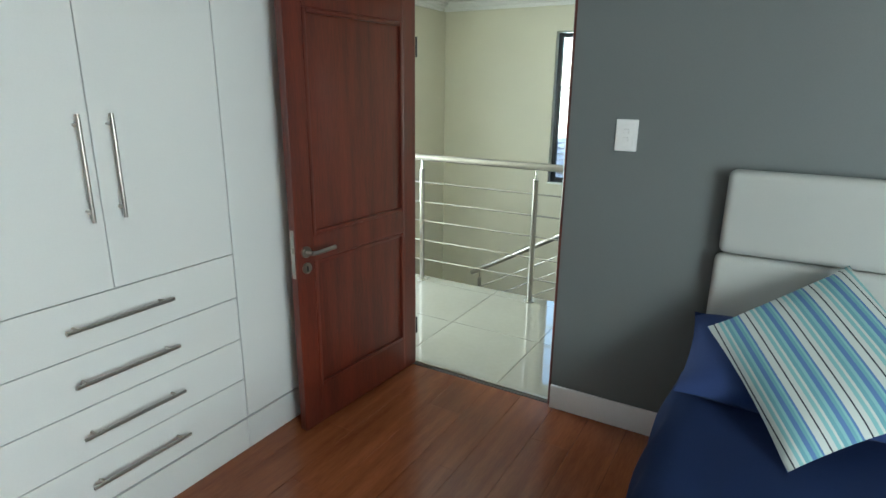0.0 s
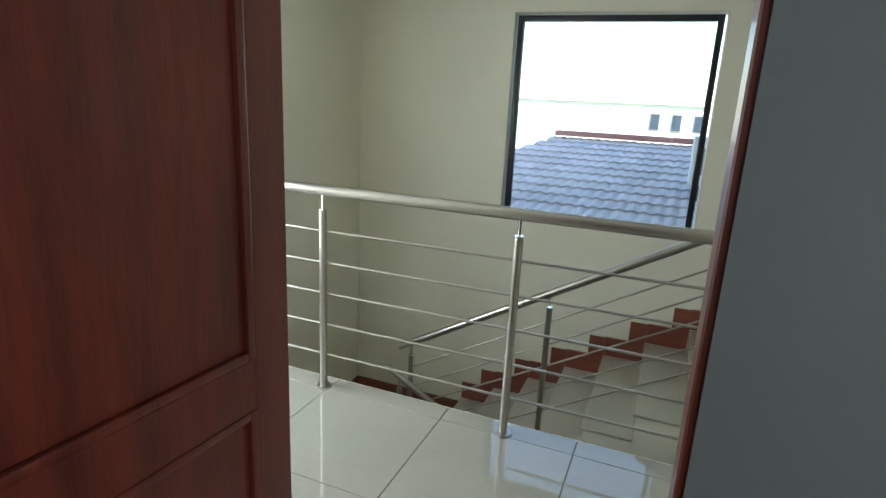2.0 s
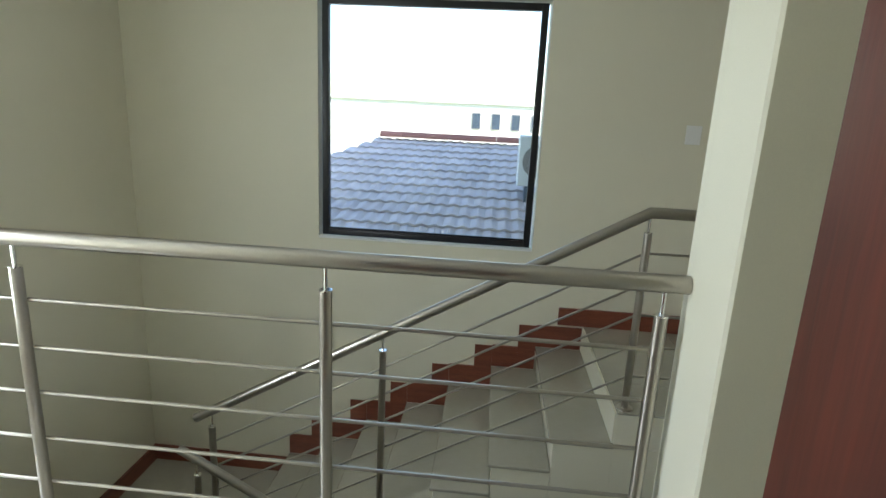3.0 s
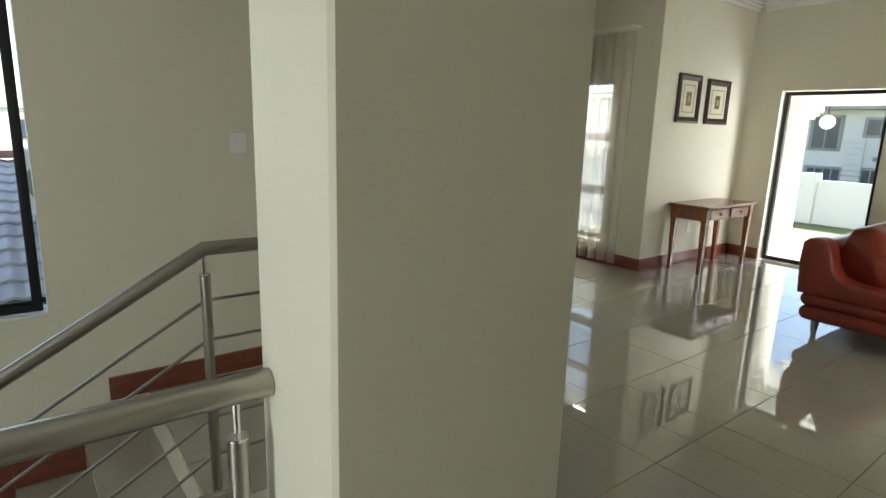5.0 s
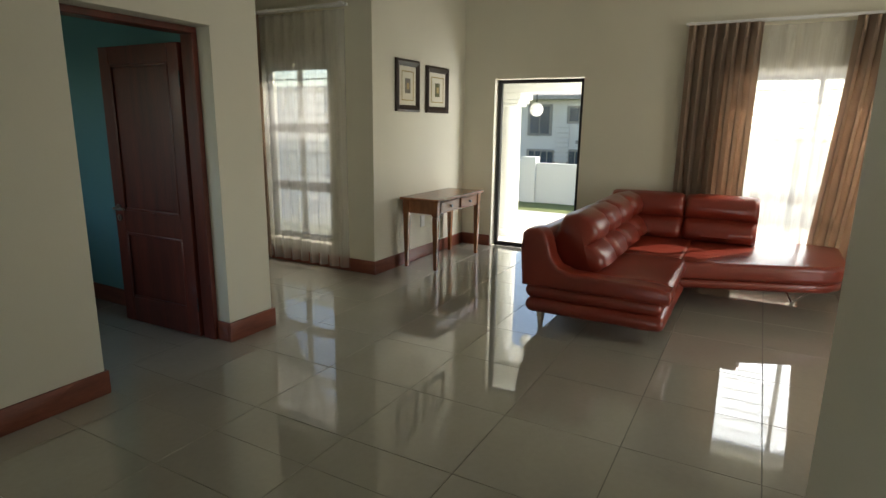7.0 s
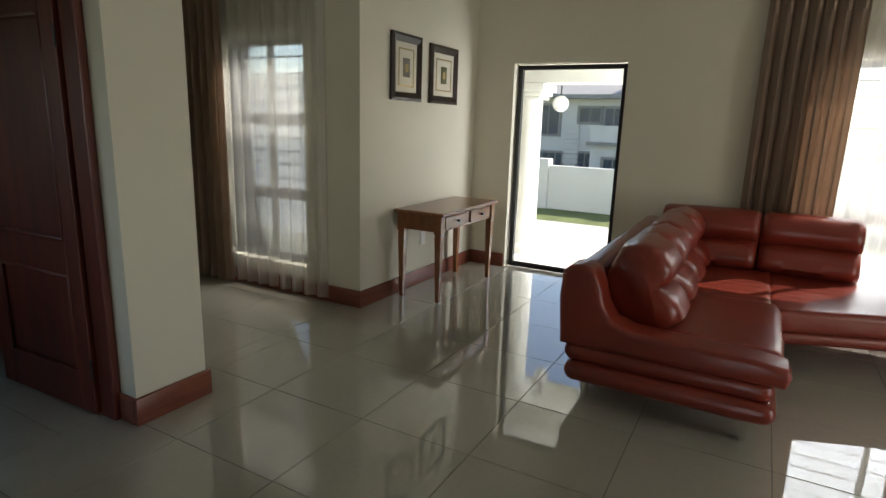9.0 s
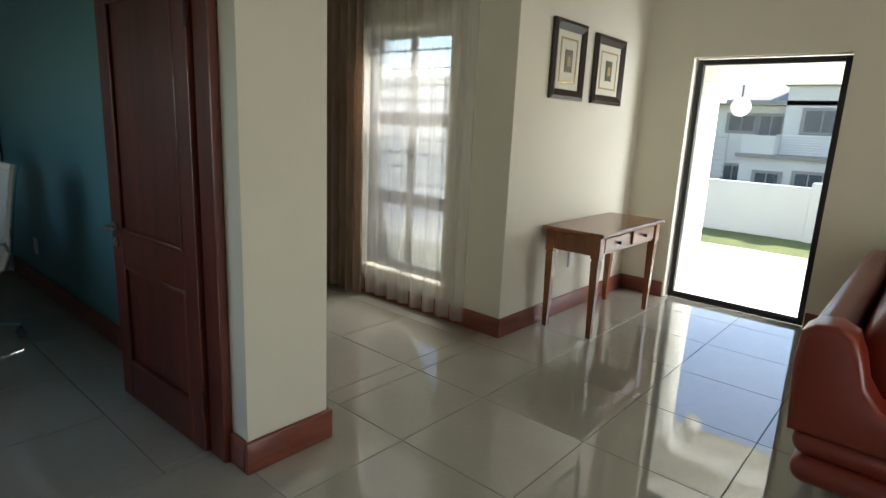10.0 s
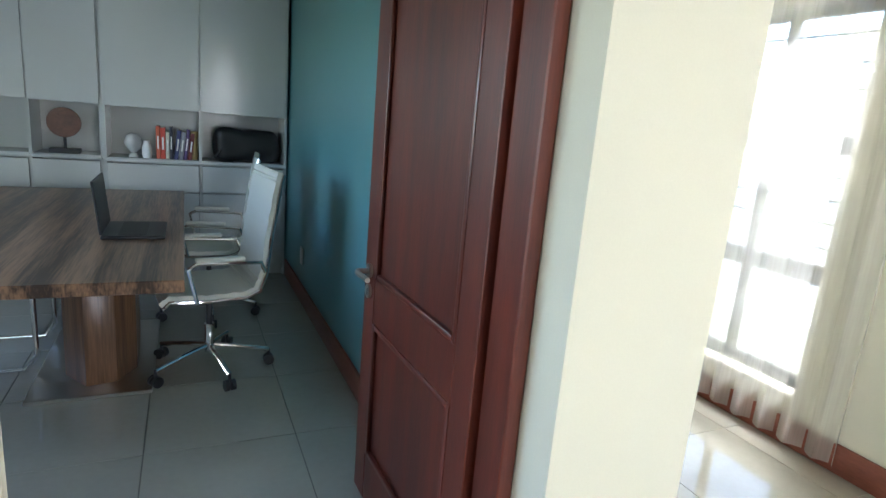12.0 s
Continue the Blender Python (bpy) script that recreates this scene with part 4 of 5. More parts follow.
part("base_plate", boxes((1.53, 2.06, 7.88, 8.90, 0.0, 0.02), bevel=0.004), M_STEEL, desk, "brushed steel base plate")

lap = thing("laptop", "open black laptop on the meeting table", "laptop")
part("base", boxes((1.86, 2.13, 7.97, 8.34, 0.756, 0.774), bevel=0.004), M_BLACK, lap)
part("keyboard", boxes((1.93, 2.05, 7.99, 8.32, 0.7745, 0.776)), mat("dark_keys", (0.03, 0.03, 0.032), 0.5, fine=90, vary=0.5), lap)
bm = boxes((-0.006, 0.004, 7.97, 8.34, 0.0, 0.25), bevel=0.002)
bmesh.ops.rotate(bm, verts=bm.verts[:], matrix=Matrix.Rotation(radians(-6), 3, "Y"), cent=(0, 0, 0))
bmesh.ops.translate(bm, verts=bm.verts[:], vec=(1.862, 0, 0.778))
part("screen", bm, M_BLACK, lap)


def ribbed_shell(bm, prof, w, t, ribs):
    """A padded strip along a profile (x, z), its face pressed into ribs."""
    pts, total = [], 0.0
    for (x0, z0), (x1, z1) in zip(prof, prof[1:]):
        k = 6
        pts += [(x0 + (x1 - x0) * i / k, z0 + (z1 - z0) * i / k) for i in range(k)]
    pts.append(prof[-1])
    front, back = [], []
    for i, (x, z) in enumerate(pts):
        a, b = pts[max(0, i - 1)], pts[min(len(pts) - 1, i + 1)]
        tx, tz = b[0] - a[0], b[1] - a[1]
        l = math.hypot(tx, tz)
        nx, nz = -tz / l, tx / l
        d = t * (0.7 + 0.3 * abs(math.sin(math.pi * ribs * i / len(pts))))
        front.append((x + nx * d, z + nz * d))
        back.append((x, z))
    ring = front + back[::-1]
    return prism(bm, ring, "y", -w / 2, w / 2)


def office_chair(m, group):
    """A high-backed ribbed chair that faces its own -x."""
    c = thing("office_chair", "cream ribbed high-backed office chair on chrome castors", "chair", m, group)
    prof = [(-0.25, 0.445), (-0.22, 0.475), (-0.05, 0.465), (0.14, 0.47), (0.20, 0.50), (0.235, 0.60), (0.26, 0.80), (0.30, 1.04), (0.315, 1.10)]
    part("seat_and_back", ribbed_shell(bmesh.new(), prof, 0.46, 0.028, 20), M_CHAIRPAD, c, "cream ribbed leatherette sling")
    for y in (-0.238, 0.238):
        part("side_tube", tube(bmesh.new(), [(a + 0.002, y, z - 0.006) for a, z in prof], 0.011, 10), M_CHROME, c, "chrome side tube")
        a = part("arm", tube(bmesh.new(), [(0.225, y * 1.05, 0.60), (0.20, y * 1.14, 0.655), (-0.10, y * 1.16, 0.665), (-0.14, y * 1.16, 0.64), (-0.10, y * 1.10, 0.465)], 0.010, 10), M_CHROME, c, "chrome tube arm")
        part("arm_pad", boxes((-0.11, 0.12, y * 1.16 - 0.019, y * 1.16 + 0.019, 0.672, 0.694), bevel=0.007), M_CHAIRPAD, a, "cream arm pad")
    part("mechanism", boxes((-0.10, 0.10, -0.07, 0.07, 0.405, 0.455), bevel=0.01), M_BLACK, c)
    g = part("gas_column", rod(bmesh.new(), (0, 0, 0.10), (0, 0, 0.26), 0.026, 18), M_CHROME, c, "chrome gas column")
    part("piston", rod(bmesh.new(), (0, 0, 0.26), (0, 0, 0.41), 0.016, 14), M_BLACK, g)
    for i in range(5):
        an = 2 * math.pi * i / 5 - 0.18
        dx, dy = math.cos(an), math.sin(an)
        leg = part("base_leg", tube(bmesh.new(), [(dx * 0.02, dy * 0.02, 0.135), (dx * 0.15, dy * 0.15, 0.115), (dx * 0.31, dy * 0.31, 0.085)], 0.013, 10), M_CHROME, c, "chrome star leg")
        bm = bmesh.new()
        for s in (-1, 1):
            rod(bm, (dx * 0.31 - dy * 0.006 * s, dy * 0.31 + dx * 0.006 * s, 0.029), (dx * 0.31 - dy * 0.026 * s, dy * 0.31 + dx * 0.026 * s, 0.029), 0.029, 16)
        rod(bm, (dx * 0.31, dy * 0.31, 0.03), (dx * 0.31, dy * 0.31, 0.09), 0.008, 8)
        part("castor", bm, M_BLACK, leg, "black twin castor")
    return c


office_chair(pose(2.33, 8.12, 0, 0, 0, 8), "office chairs at the table")
office_chair(pose(2.36, 9.02, 0, 0, 0, -6), "office chairs at the table")
vc = thing("cantilever_chair", "pale leatherette cantilever chair with chrome tube frame", "chair", pose(1.25, 8.50, 0, 0, 0, 180), "cantilever chairs at the table")
for y in (-0.24, 0.24):
    part("frame_tube", tube(bmesh.new(), [(0.22, y, 0.80), (0.20, y, 0.47), (-0.20, y, 0.47), (-0.27, y, 0.42), (-0.27, y, 0.09), (-0.22, y, 0.015), (0.24, y, 0.015)], 0.0125, 12), M_CHROME, vc, "bent chrome tube")
    part("arm_tube", tube(bmesh.new(), [(0.21, y * 1.1, 0.52), (0.18, y * 1.12, 0.66), (-0.12, y * 1.12, 0.66), (-0.24, y * 1.08, 0.48)], 0.011, 12), M_CHROME, vc, "bent chrome arm")
part("cross_tube", rod(bmesh.new(), (0.24, -0.24, 0.015), (0.24, 0.24, 0.015), 0.0125), M_CHROME, vc)
part("seat_and_back", ribbed_shell(bmesh.new(), [(-0.22, 0.46), (-0.02, 0.47), (0.18, 0.48), (0.21, 0.56), (0.23, 0.86)], 0.45, 0.03, 12), M_CHAIRPAD, vc, "pale ribbed leatherette sling")
copy_thing(vc, pose(1.09, 7.92, 0, 0, 0, 180))


def cabinet(name, x0, x1, yf, mid, label):
    """A tall cupboard: base doors, drawers, an open niche and upper doors."""
    c = thing(name, label, "cabinet", None, "study wall cabinets")
    b = 10.398
    T = 0.02
    for a0, a1 in ((x0, x0 + T), (mid - T / 2, mid + T / 2), (x1 - T, x1)):
        part("side_panel", boxes((a0, a1, yf, b, 0.0, 2.5)), M_GLOSS, c)
    xs = ((x0 + T, mid - T / 2), (mid + T / 2, x1 - T))
    for a0, a1 in xs:
        part("back_panel", boxes((a0, a1, yf + 0.35, b, 0.0, 2.5)), M_GLOSS, c)
        for z0, z1 in ((0.935, 0.955), (1.335, 1.355), (2.46, 2.5)):
            part("shelf", boxes((a0, a1, yf, yf + 0.349, z0, z1)), M_GLOSS, c)
        part("plinth", boxes((a0, a1, yf + 0.04, yf + 0.349, 0.0, 0.10)), M_GLOSS, c)
    for a0, a1 in xs:
        part("upper_door", boxes((a0 - 0.006, a1 + 0.006, yf - 0.02, yf - 0.001, 1.338, 2.49), bevel=0.002), M_GLOSS, c)
        part("drawer", boxes((a0 + 0.003, a1 - 0.003, yf - 0.02, yf - 0.001, 0.705, 0.915), bevel=0.002), M_GLOSS, c)
        part("lower_door", boxes((a0 + 0.003, a1 - 0.003, yf - 0.02, yf - 0.001, 0.105, 0.695), bevel=0.002), M_GLOSS, c)
        part("ledge", boxes((a0 - 0.01, a1 + 0.01, yf - 0.03, yf - 0.001, 0.925, 0.95), bevel=0.002), M_GLOSS, c)
    return c


cabinet("study_cabinet", 1.67, 3.00, 9.93, 2.335, "gloss white study cabinet with open book niche")
cabinet("study_cabinet", 0.42, 1.66, 10.02, 1.20, "gloss white study cabinet with ornament niche")
xb = 2.02
for i, (w, h, col) in enumerate(((0.028, 0.25, (0.55, 0.10, 0.04)), (0.034, 0.24, (0.60, 0.07, 0.04)), (0.025, 0.21, (0.65, 0.60, 0.52)), (0.022, 0.25, (0.03, 0.03, 0.05)), (0.030, 0.23, (0.05, 0.06, 0.18)), (0.026, 0.22, (0.30, 0.30, 0.36)), (0.024, 0.24, (0.09, 0.05, 0.16)), (0.03, 0.21, (0.16, 0.03, 0.03)))):
    bk = thing("book", "paperback book standing in the cabinet niche", "book", pose(xb, 9.97, 0.956, 0, 0 if i < 4 else 7, 0), "books in the niche")
    cm_ = mat("book_cover", col, 0.5, vary=0.15)
    part("cover", boxes((0, w, 0, 0.15, 0, h), bevel=0.002), cm_, bk)
    part("pages", boxes((0.003, w - 0.003, 0.004, 0.147, h - 0.002, h + 0.0005)), M_MAT, bk)
    part("title_bar", boxes((w * 0.3, w * 0.7, -0.0008, 0.0, h * 0.3, h * 0.7)), M_WHITE, bk)
    xb += w + (0.003 if i < 3 else 0.006)


def turned(name, m, rings, material, label, category):
    """A lathe-turned ornament from (radius, height) pairs."""
    bm = bmesh.new()
    loft(bm, [[(r * math.cos(2 * math.pi * j / 20), r * math.sin(2 * math.pi * j / 20), z) for j in range(20)] for r, z in rings])
    ob = tagged(part(name, bm, material, None, "", 50), label, category)
    ob.matrix_basis = m
    return ob


turned("glass_ornament", pose(1.86, 10.03, 0.956), [(0.035, 0), (0.03, 0.015), (0.012, 0.03), (0.05, 0.07), (0.066, 0.11), (0.05, 0.16), (0.02, 0.18)], M_GLOSS, "pale round ornament on a small foot", "ornament")
turned("white_jar", pose(1.955, 10.0, 0.956), [(0.03, 0), (0.036, 0.03), (0.034, 0.09), (0.022, 0.11), (0.024, 0.13)], M_WHITE, "small white jar in the niche", "jar")
turned("brass_vase", pose(2.29, 10.02, 0.956), [(0.024, 0), (0.03, 0.03), (0.026, 0.15), (0.034, 0.22), (0.03, 0.225)], M_GOLD, "slim brass vase in the niche", "vase")
bag = thing("laptop_bag", "black soft laptop bag lying in the niche", "bag")
soft("bag_body", [(2.44, 2.95, 9.97, 10.22, 0.957, 1.22)], M_BLACK, 0.07, bag, "", 0.02)
part("strap", tube(bmesh.new(), [(2.48, 9.965, 1.05), (2.44, 9.95, 0.99), (2.50, 9.935, 0.962), (2.58, 9.935, 0.962)], 0.008, 8), M_BLACK, bag)
orn = thing("disc_ornament", "brown carved disc ornament on a black stand", "ornament")
part("disc", rod(bmesh.new(), (1.40, 10.11, 1.18), (1.40, 10.14, 1.18), 0.11, 32), mat("brown_carved_wood", (0.14, 0.06, 0.035), 0.5, vary=0.5, scale=14, bump=0.4), orn)
part("neck", rod(bmesh.new(), (1.40, 10.125, 0.99), (1.40, 10.125, 1.08), 0.010), M_BLACK, orn)
part("stand", boxes((1.30, 1.50, 10.08, 10.17, 0.956, 0.99), bevel=0.004), M_BLACK, orn)
wall_plate("study_socket", pose(3.019, 9.2, 0.35, 0, 0, -90), 0.085, 0.13, "white socket low on the teal wall", "socket", 1)

# ---- outside: patio, garden, neighbours ----
structure("ground", boxes((-400, 400, -400, 400, -3.6, -3.4)), M_GRASS, "dry grass ground reaching the horizon", "ground")
structure("lawn", boxes((7.13, 60, -30, 40, -3.39, -0.5)), M_GRASS, "sunlit garden lawn behind the house", "lawn")
structure("patio", boxes((7.125, 10.2, -8, 16, -0.499, -0.04), bevel=0.01), M_PAVE, "pale sunlit concrete patio", "patio")
structure("patio_edge", boxes((10.201, 10.30, -8, 16, -0.499, -0.03), bevel=0.01), M_EXT, "raised kerb along the patio edge", "kerb")
bw = thing("boundary_wall", "white plastered boundary wall with stepped piers", "wall")
for i in range(8):
    y0 = -4.2 + i * 2.45
    top = 0.50 + 0.055 * (i - 3)
    part("wall_panel", boxes((14.8, 14.98, y0 + 0.18, y0 + 2.27, -0.5, top), bevel=0.01), M_BOUND, bw)
    part("pier", boxes((14.72, 15.06, y0 - 0.179, y0 + 0.179, -0.5, top + 0.10), bevel=0.01), M_BOUND, bw)
part("drain_spout", rod(bmesh.new(), (14.74, 8.0, -0.25), (14.8, 8.0, -0.25), 0.04, 12), M_BLACK, bw)

gw = thing("garden_side_wall", "white plastered garden wall beside the patio", "wall")
for i in range(3):
    part("wall_panel", boxes((9.0, 9.2, 6.8 + i * 2.2, 8.98 + i * 2.2, -0.04, 2.15), bevel=0.01), M_BOUND, gw)
    part("coping", boxes((8.96, 9.24, 6.8 + i * 2.2, 8.98 + i * 2.2, 2.151, 2.21), bevel=0.01), M_BOUND, gw)

pc = thing("patio_column", "cream plastered round patio column with moulded capital", "column")
bm = bmesh.new()
loft(bm, [[(7.95 + r * math.cos(2 * math.pi * j / 28), 5.84 + r * math.sin(2 * math.pi * j / 28), z) for j in range(28)] for r, z in ((0.19, -0.04), (0.19, 0.05), (0.155, 0.08), (0.145, 1.78))])
part("shaft", bm, M_BOUND, pc)
bm = bmesh.new()
for r, z0, z1 in ((0.17, 1.781, 1.82), (0.20, 1.821, 1.87), (0.235, 1.871, 1.955)):
    box(bm, 7.95 - r, 7.95 + r, 5.84 - r, 5.84 + r, z0, z1, 0.012)
part("capital", bm, M_BOUND, pc)
structure("patio_beam", boxes((7.79, 8.11, 2.9, 8.2, 1.956, 2.28), bevel=0.01), M_BOUND, "cream plastered beam over the patio", "beam")
structure("patio_roof", boxes((7.13, 9.2, 2.85, 8.2, 2.282, 2.42)), M_BOUND, "flat plastered roof over the patio", "roof")
gl = thing("globe_lamp", "white glass globe lamp hanging over the patio", "lamp")
bm = bmesh.new()
bmesh.ops.create_uvsphere(bm, u_segments=24, v_segments=14, radius=0.095, matrix=Matrix.Translation((8.22, 5.56, 1.75)))
part("globe", bm, M_WHITE, gl, "white opal globe")
part("stem", rod(bmesh.new(), (8.22, 5.56, 1.84), (8.22, 5.56, 2.281), 0.008, 8), M_BLACK, gl)

K = 1.4
EX, EY, EZ = 1.65 + K * 20.35, lambda y: 3.62 + K * (y - 3.62), lambda z: 1.46 + K * (z - 1.46)
hs = thing("neighbour_house", "pale grey two-storey house beyond the garden wall", "house")
M_NWALL = mat("pale_grey_render", (0.70, 0.67, 0.635), 0.85, vary=0.06, scale=0.8, bump=0.1, world_space=True)
M_NROOF = mat("grey_tiled_roof", (0.36, 0.34, 0.33), 0.85, vary=0.3, scale=6, bump=0.3, world_space=True)
M_NGLASS = mat("dark_reflecting_glass", (0.06, 0.08, 0.11), 0.08, vary=0.3, scale=1.5, bump=0.0)
M_NFRAME = mat("grey_window_surround", (0.30, 0.28, 0.26), 0.7, vary=0.08)
part("wall", boxes((EX, EX + 8, EY(4.0), EY(13.5), -3.4, EZ(2.45))), M_NWALL, hs)
bm = bmesh.new()
ya, yb, ze = EY(3.7), EY(13.8), EZ(2.45)
loft(bm, [[(EX - 0.6, ya, ze + 0.002), (EX + 8.6, ya, ze + 0.002), (EX + 8.6, yb, ze + 0.002), (EX - 0.6, yb, ze + 0.002)], [(EX - 0.6, ya, ze + 0.2), (EX + 8.6, ya, ze + 0.2), (EX + 8.6, yb, ze + 0.2), (EX - 0.6, yb, ze + 0.2)],
          [(EX + 3.9, ya + 4, ze + 1.25), (EX + 4.1, ya + 4, ze + 1.25), (EX + 4.1, yb - 4, ze + 1.25), (EX + 3.9, yb - 4, ze + 1.25)]])
part("roof", bm, M_NROOF, hs, "grey tiled hipped roof", 0)
part("gable_tower", boxes((EX - 0.6, EX + 2, EY(6.0), EY(7.72), -3.4, EZ(3.0))), M_NWALL, hs)
part("tower_cap", boxes((EX - 0.75, EX + 2.1, EY(5.9), EY(7.82), EZ(3.0) + 0.002, EZ(3.0) + 0.25), bevel=0.03), M_NFRAME, hs)
part("balcony", boxes((EX - 1.4, EX - 0.002, EY(7.75), EY(8.65), EZ(1.0), EZ(1.55))), M_NWALL, hs)
part("balcony_slab", boxes((EX - 1.6, EX - 0.002, EY(5.9), EY(8.75), EZ(0.88), EZ(1.0) - 0.002)), M_NFRAME, hs)
part("lower_front", boxes((EX - 1.4, EX - 0.002, EY(6.0), EY(8.62), -3.4, EZ(0.88) - 0.002)), M_NWALL, hs)
rl = part("balcony_rail", boxes((EX - 1.42, EX - 1.38, EY(5.98), EY(7.74), EZ(1.56), EZ(1.59))), M_WHITE, hs, "white balcony rail")
for i in range(7):
    z = EZ(1.05 + 0.07 * i)
    part("rail_bar", boxes((EX - 1.41, EX - 1.39, EY(5.98), EY(7.74), z, z + 0.03)), M_WHITE, rl)


def house_window(y0, y1, z0, z1, x, split):
    w = part("window", boxes((x - 0.06, x - 0.002, EY(y0) - 0.12, EY(y1) + 0.12, EZ(z0) - 0.12, EZ(z1) + 0.12), bevel=0.01), M_NFRAME, hs, "grey framed window")
    n = split
    for i in range(n):
        a0, a1 = EY(y0) + (EY(y1) - EY(y0)) * i / n, EY(y0) + (EY(y1) - EY(y0)) * (i + 1) / n
        part("pane", boxes((x - 0.075, x - 0.062, a0 + 0.03, a1 - 0.03, EZ(z0), EZ(z1))), M_NGLASS, w)


house_window(10.1, 10.9, 1.2, 2.2, EX, 2)
house_window(8.6, 9.36, 1.66, 2.13, EX, 2)
house_window(7.83, 8.46, 1.02, 2.13, EX, 2)
house_window(9.9, 10.9, 0.0, 0.52, EX, 4)
house_window(8.8, 9.3, 0.05, 0.55, EX, 2)
house_window(7.5, 8.15, -0.2, 0.44, EX - 1.4, 2)
house_window(6.4, 7.1, 0.0, 0.5, EX - 1.4, 2)
house_window(6.3, 7.2, 1.7, 2.3, EX - 0.6, 2)
for i in range(8):
    z = EZ(0.17 + 0.18 * i)
    part("louvre_block", boxes((EX - 0.08, EX - 0.002, EY(9.32), EY(9.86), z, z + 0.2), bevel=0.01), M_NWALL, hs)

# lower wing with its tiled roof, seen from the stair window
wing = thing("lower_roof", "grey concrete-tiled hipped roof with red ridge", "roof")
RY0, RY1, RZ0, RZ1 = 7.60, 11.5, 0.17, 0.98
part("deck", loft(bmesh.new(), [[(-5.2, RY0 + 0.05, RZ0 - 0.06), (0.2, RY0 + 0.05, RZ0 - 0.06), (0.2, RY1, RZ0 - 0.06), (-5.2, RY1, RZ0 - 0.06)],
                                [(-2.75, RY1 - 0.25, RZ1 - 0.08), (-0.1, RY1 - 0.25, RZ1 - 0.08), (-0.1, RY1, RZ1 - 0.06), (-2.75, RY1, RZ1 - 0.06)]]), M_GUTTER, wing, "", 0)
part("wing_wall", boxes((-5.0, 0.15, RY0 + 0.45, RY1, -3.4, RZ0 - 0.062)), M_EXT, wing)
part("gutter", boxes((-5.3, 0.25, RY0 - 0.13, RY0 + 0.02, RZ0 - 0.17, RZ0 - 0.035), bevel=0.02), M_GUTTER, wing, "blue-grey metal gutter")
sl = math.atan2(RZ1 - RZ0, RY1 - RY0)
gauge, pitch = 0.325, 0.30
bm = bmesh.new()
n = 10
top, low = [], []
for j, (d, lift) in enumerate(((0.0, 0.036), (0.365, 0.004))):
    for i in range(n + 1):
        u = i / n
        wv = 0.020 * (0.5 - 0.5 * math.cos(2 * math.pi * 2 * u))
        top.append(bm.verts.new((u * pitch, d, wv + lift)))
for i in range(n + 1):
    u = i / n
    low.append(bm.verts.new((u * pitch, 0.0, 0.020 * (0.5 - 0.5 * math.cos(4 * math.pi * u)) + 0.012)))
for i in range(n):
    bm.faces.new((top[i], top[i + 1], top[n + 2 + i], top[n + 1 + i]))
    bm.faces.new((low[i], low[i + 1], top[i + 1], top[i]))
tile_mesh = mesh("roof_tile", bm, M_ROOF, 60)
rows = int((RY1 - RY0) / math.cos(sl) / gauge)
for r in range(rows):
    y, z = RY0 - 0.04 + r * gauge * math.cos(sl), RZ0 + r * gauge * math.sin(sl) - 0.02
    left = -5.2 + 2.45 * r / rows
    right = 0.16 - 0.25 * r / rows
    x = -5.1 + (0.15 if r % 2 else 0.0)
    while x + pitch < right + 0.1:
        if x > left:
            t = new("roof_tile", tile_mesh)
            t.parent = wing
            t.matrix_basis = pose(x, y, z, math.degrees(sl) + 0.3 * random.uniform(-1, 1), 0, random.uniform(-0.4, 0.4))
        x += pitch
ridge_mesh = mesh("ridge_tile", prism(bmesh.new(), [(0.13 * math.cos(math.pi * k / 8), 0.09 * math.sin(math.pi * k / 8)) for k in range(9)], "x", 0, 0.38), M_REDRIDGE, 50)
for i in range(7):
    t = new("ridge_tile", ridge_mesh)
    t.parent = wing
    t.matrix_basis = pose(-2.75 + i * 0.385, RY1 - 0.12, RZ1 + 0.01)
ac = thing("air_conditioner", "white outdoor air conditioner unit on the roof", "air conditioner")
part("casing", boxes((-0.55, 0.20, 8.8, 9.1, 0.62, 1.22), bevel=0.015), M_WHITE, ac)
part("fan_grille", rod(bmesh.new(), (-0.30, 8.799, 0.92), (-0.30, 8.788, 0.92), 0.2, 28), M_NFRAME, ac, "round grey fan grille")
for x in (-0.45, 0.05):
    part("stand_leg", boxes((x, x + 0.04, 8.82, 9.08, 0.42, 0.621)), M_GUTTER, ac)
fb = thing("far_building", "white flat-roofed building beyond the tiled roof", "building")
part("wall", boxes((-16.0, 3.0, 30, 38, -3.4, 1.75)), M_BOUND, fb)
part("parapet", boxes((-16.2, 3.2, 29.85, 38.2, 1.751, 1.9)), M_BOUND, fb)
for x in (-2.1, -1.15, -0.2, 0.75):
    w = part("window", boxes((x, x + 0.45, 29.96, 29.999, 0.55, 1.35)), M_NFRAME, fb)
    part("pane", boxes((x + 0.04, x + 0.41, 29.95, 29.959, 0.6, 1.3)), M_NGLASS, w)

# ---- floor pieces ----


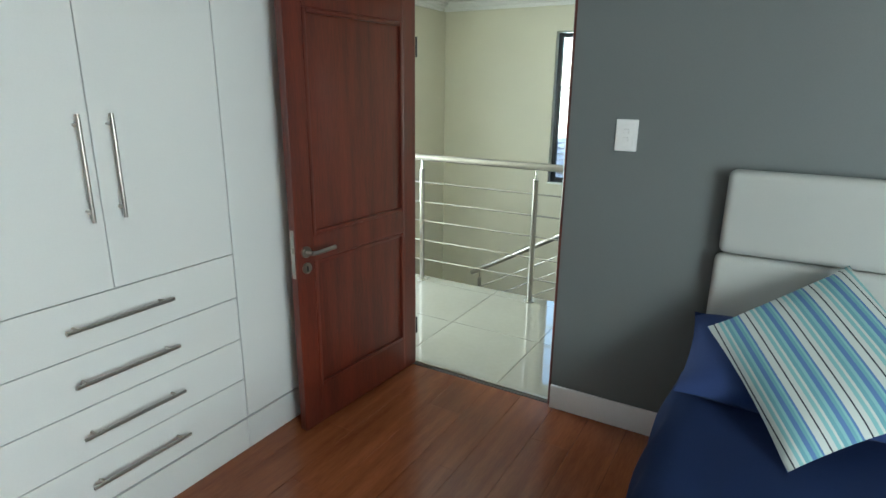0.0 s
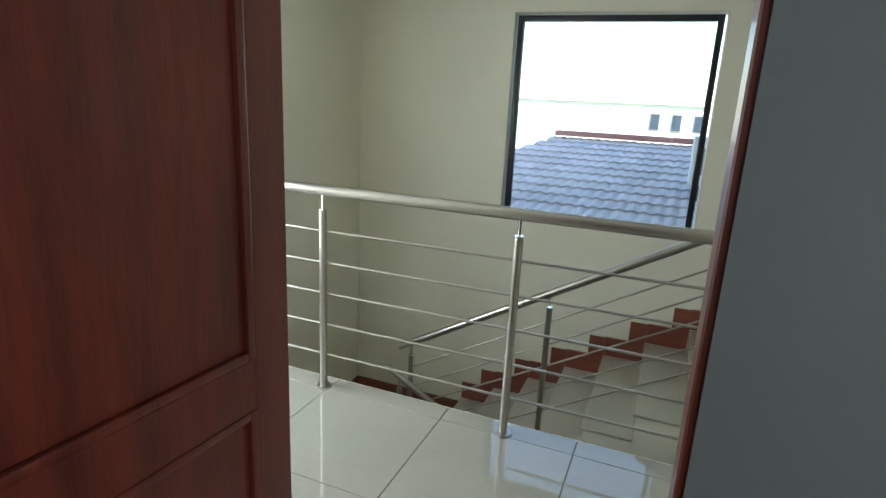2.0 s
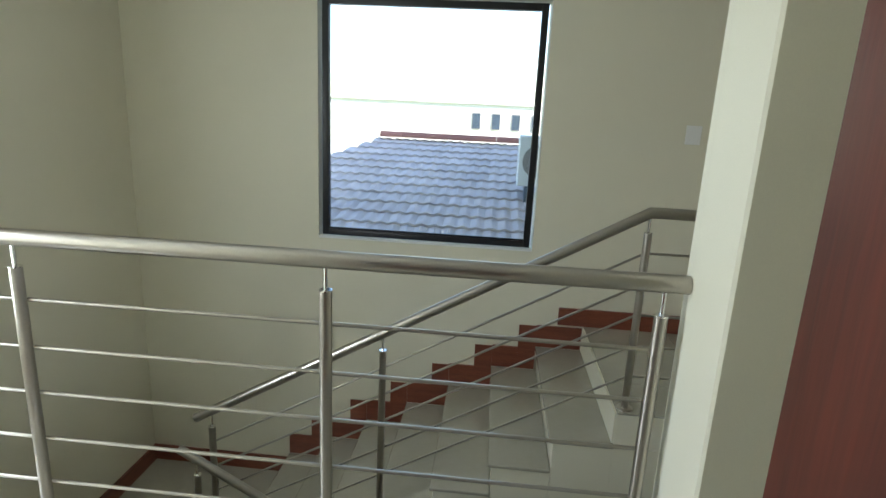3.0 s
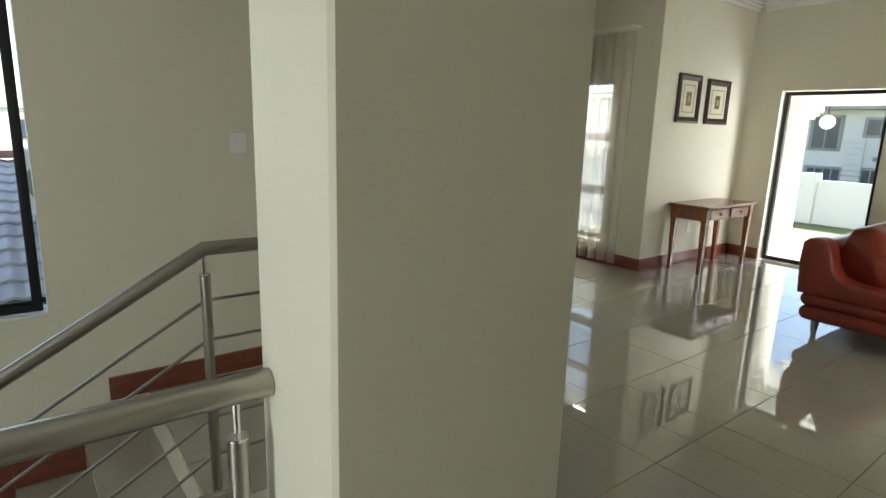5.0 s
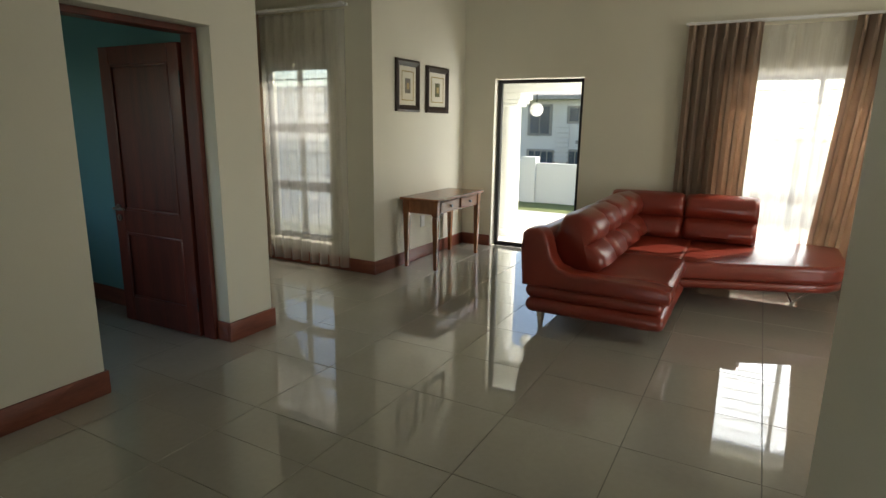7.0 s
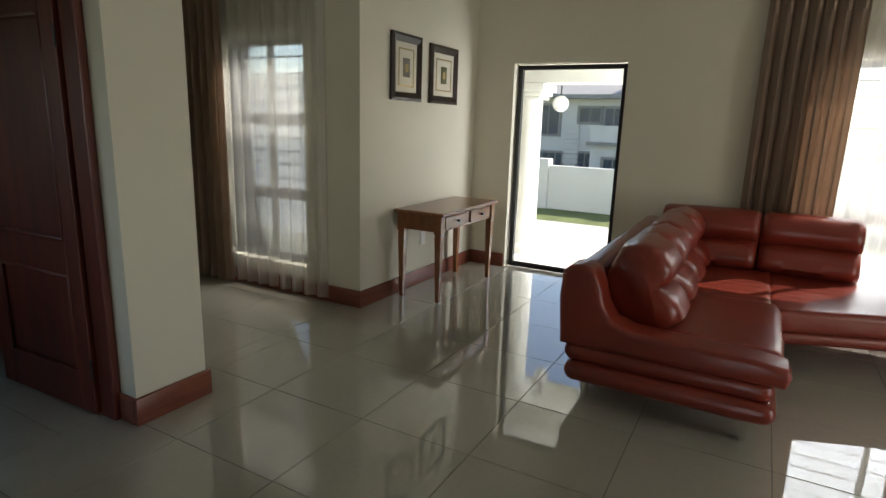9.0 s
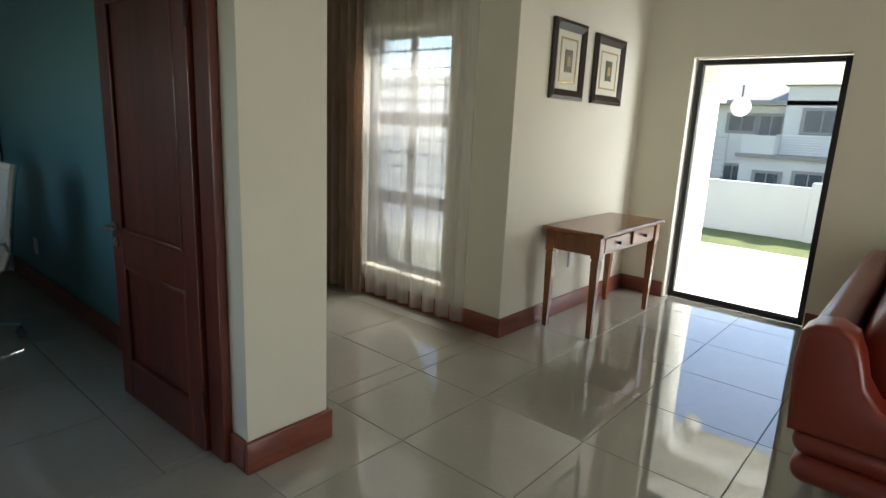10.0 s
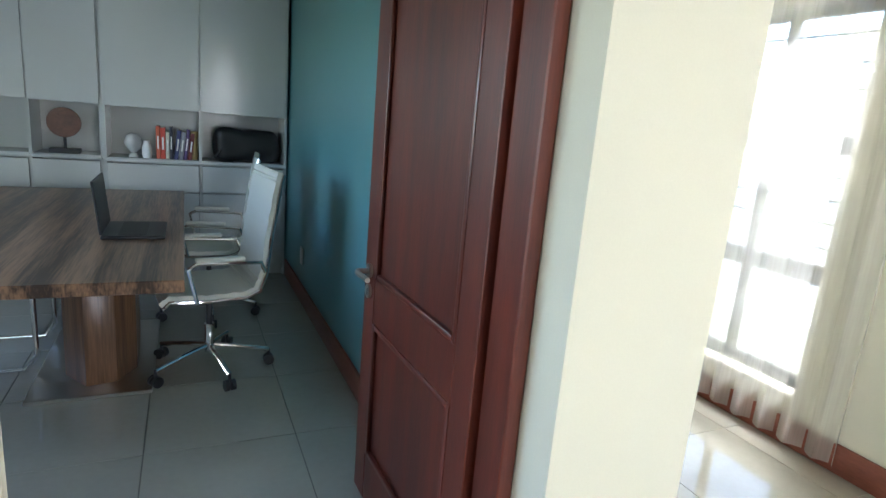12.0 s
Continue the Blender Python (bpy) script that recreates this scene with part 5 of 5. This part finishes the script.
def tiles(parent, x0, x1, y0, y1, ox, oy, p, material=M_TILE, gap=0.0035):
    """Square tiles on a grid through (ox, oy), cut at the edges of the area."""
    made = {}
    i0, i1 = math.floor((x0 - ox) / p), math.ceil((x1 - ox) / p)
    j0, j1 = math.floor((y0 - oy) / p), math.ceil((y1 - oy) / p)
    for i in range(i0, i1):
        for j in range(j0, j1):
            a0, a1 = max(x0, ox + i * p + gap / 2), min(x1, ox + (i + 1) * p - gap / 2)
            b0, b1 = max(y0, oy + j * p + gap / 2), min(y1, oy + (j + 1) * p - gap / 2)
            if a1 - a0 < 0.01 or b1 - b0 < 0.01:
                continue
            key = (round(a1 - a0, 3), round(b1 - b0, 3))
            if key not in made:
                made[key] = mesh("floor_tile", boxes((0, a1 - a0, 0, b1 - b0, -0.008, 0), bevel=0.0012), material, 30)
            t = new("floor_tile", made[key])
            t.parent = bpy.data.objects[parent]
            t.matrix_basis = pose(a0, b0, 0, random.uniform(-0.03, 0.03), random.uniform(-0.03, 0.03), 0)


tiles("floor_landing", -3.488, 0.278, 2.11, 3.53, -0.966, 2.12, 0.645)
tiles("floor_landing", 0.281, 0.66, 2.472, 3.53, 2.31, 4.96, 0.61)
tiles("floor_lounge", 0.662, 2.03, 2.472, 5.838, 2.31, 4.96, 0.61)
tiles("floor_lounge", -0.10, 0.659, 4.60, 5.838, 2.31, 4.96, 0.61)
tiles("floor_lounge", 2.031, 6.898, -1.4, PY - 0.002, 2.31, 4.96, 0.61)
tiles("floor_lounge", 6.9, 6.985, 4.54, 5.62, 2.31, 4.96, 2.0)
tiles("floor_lounge", 1.90, 2.885, 5.84, 6.059, 2.31, 4.96, 0.61)
tiles("floor_lounge", 3.302, PX - 0.002, PY, 9.598, 2.31, 4.96, 0.61)
tiles("floor_study", 0.402, 3.018, 6.062, 10.39, 2.05, 6.72, 0.61)
px = -2.318
k = 0
plank_meshes = {}
while px < 2.6:
    w = min(0.19, 2.6 - px)
    y = -3.05 - (0.4 * (k % 3))
    while y < 2.086:
        a, b = max(-3.05, y), min(2.086, y + 1.2)
        if b - a > 0.02:
            key = (round(w, 3), round(b - a, 3))
            if key not in plank_meshes:
                plank_meshes[key] = mesh("floor_board", boxes((0, w - 0.0012, 0, b - a - 0.0012, -0.012, 0), bevel=0.001), M_PLANK, 30)
            t = new("floor_board", plank_meshes[key])
            t.parent = bpy.data.objects["floor_bedroom"]
            t.matrix_basis = pose(px, a, 0)
        y += 1.2
    px += 0.19
    k += 1
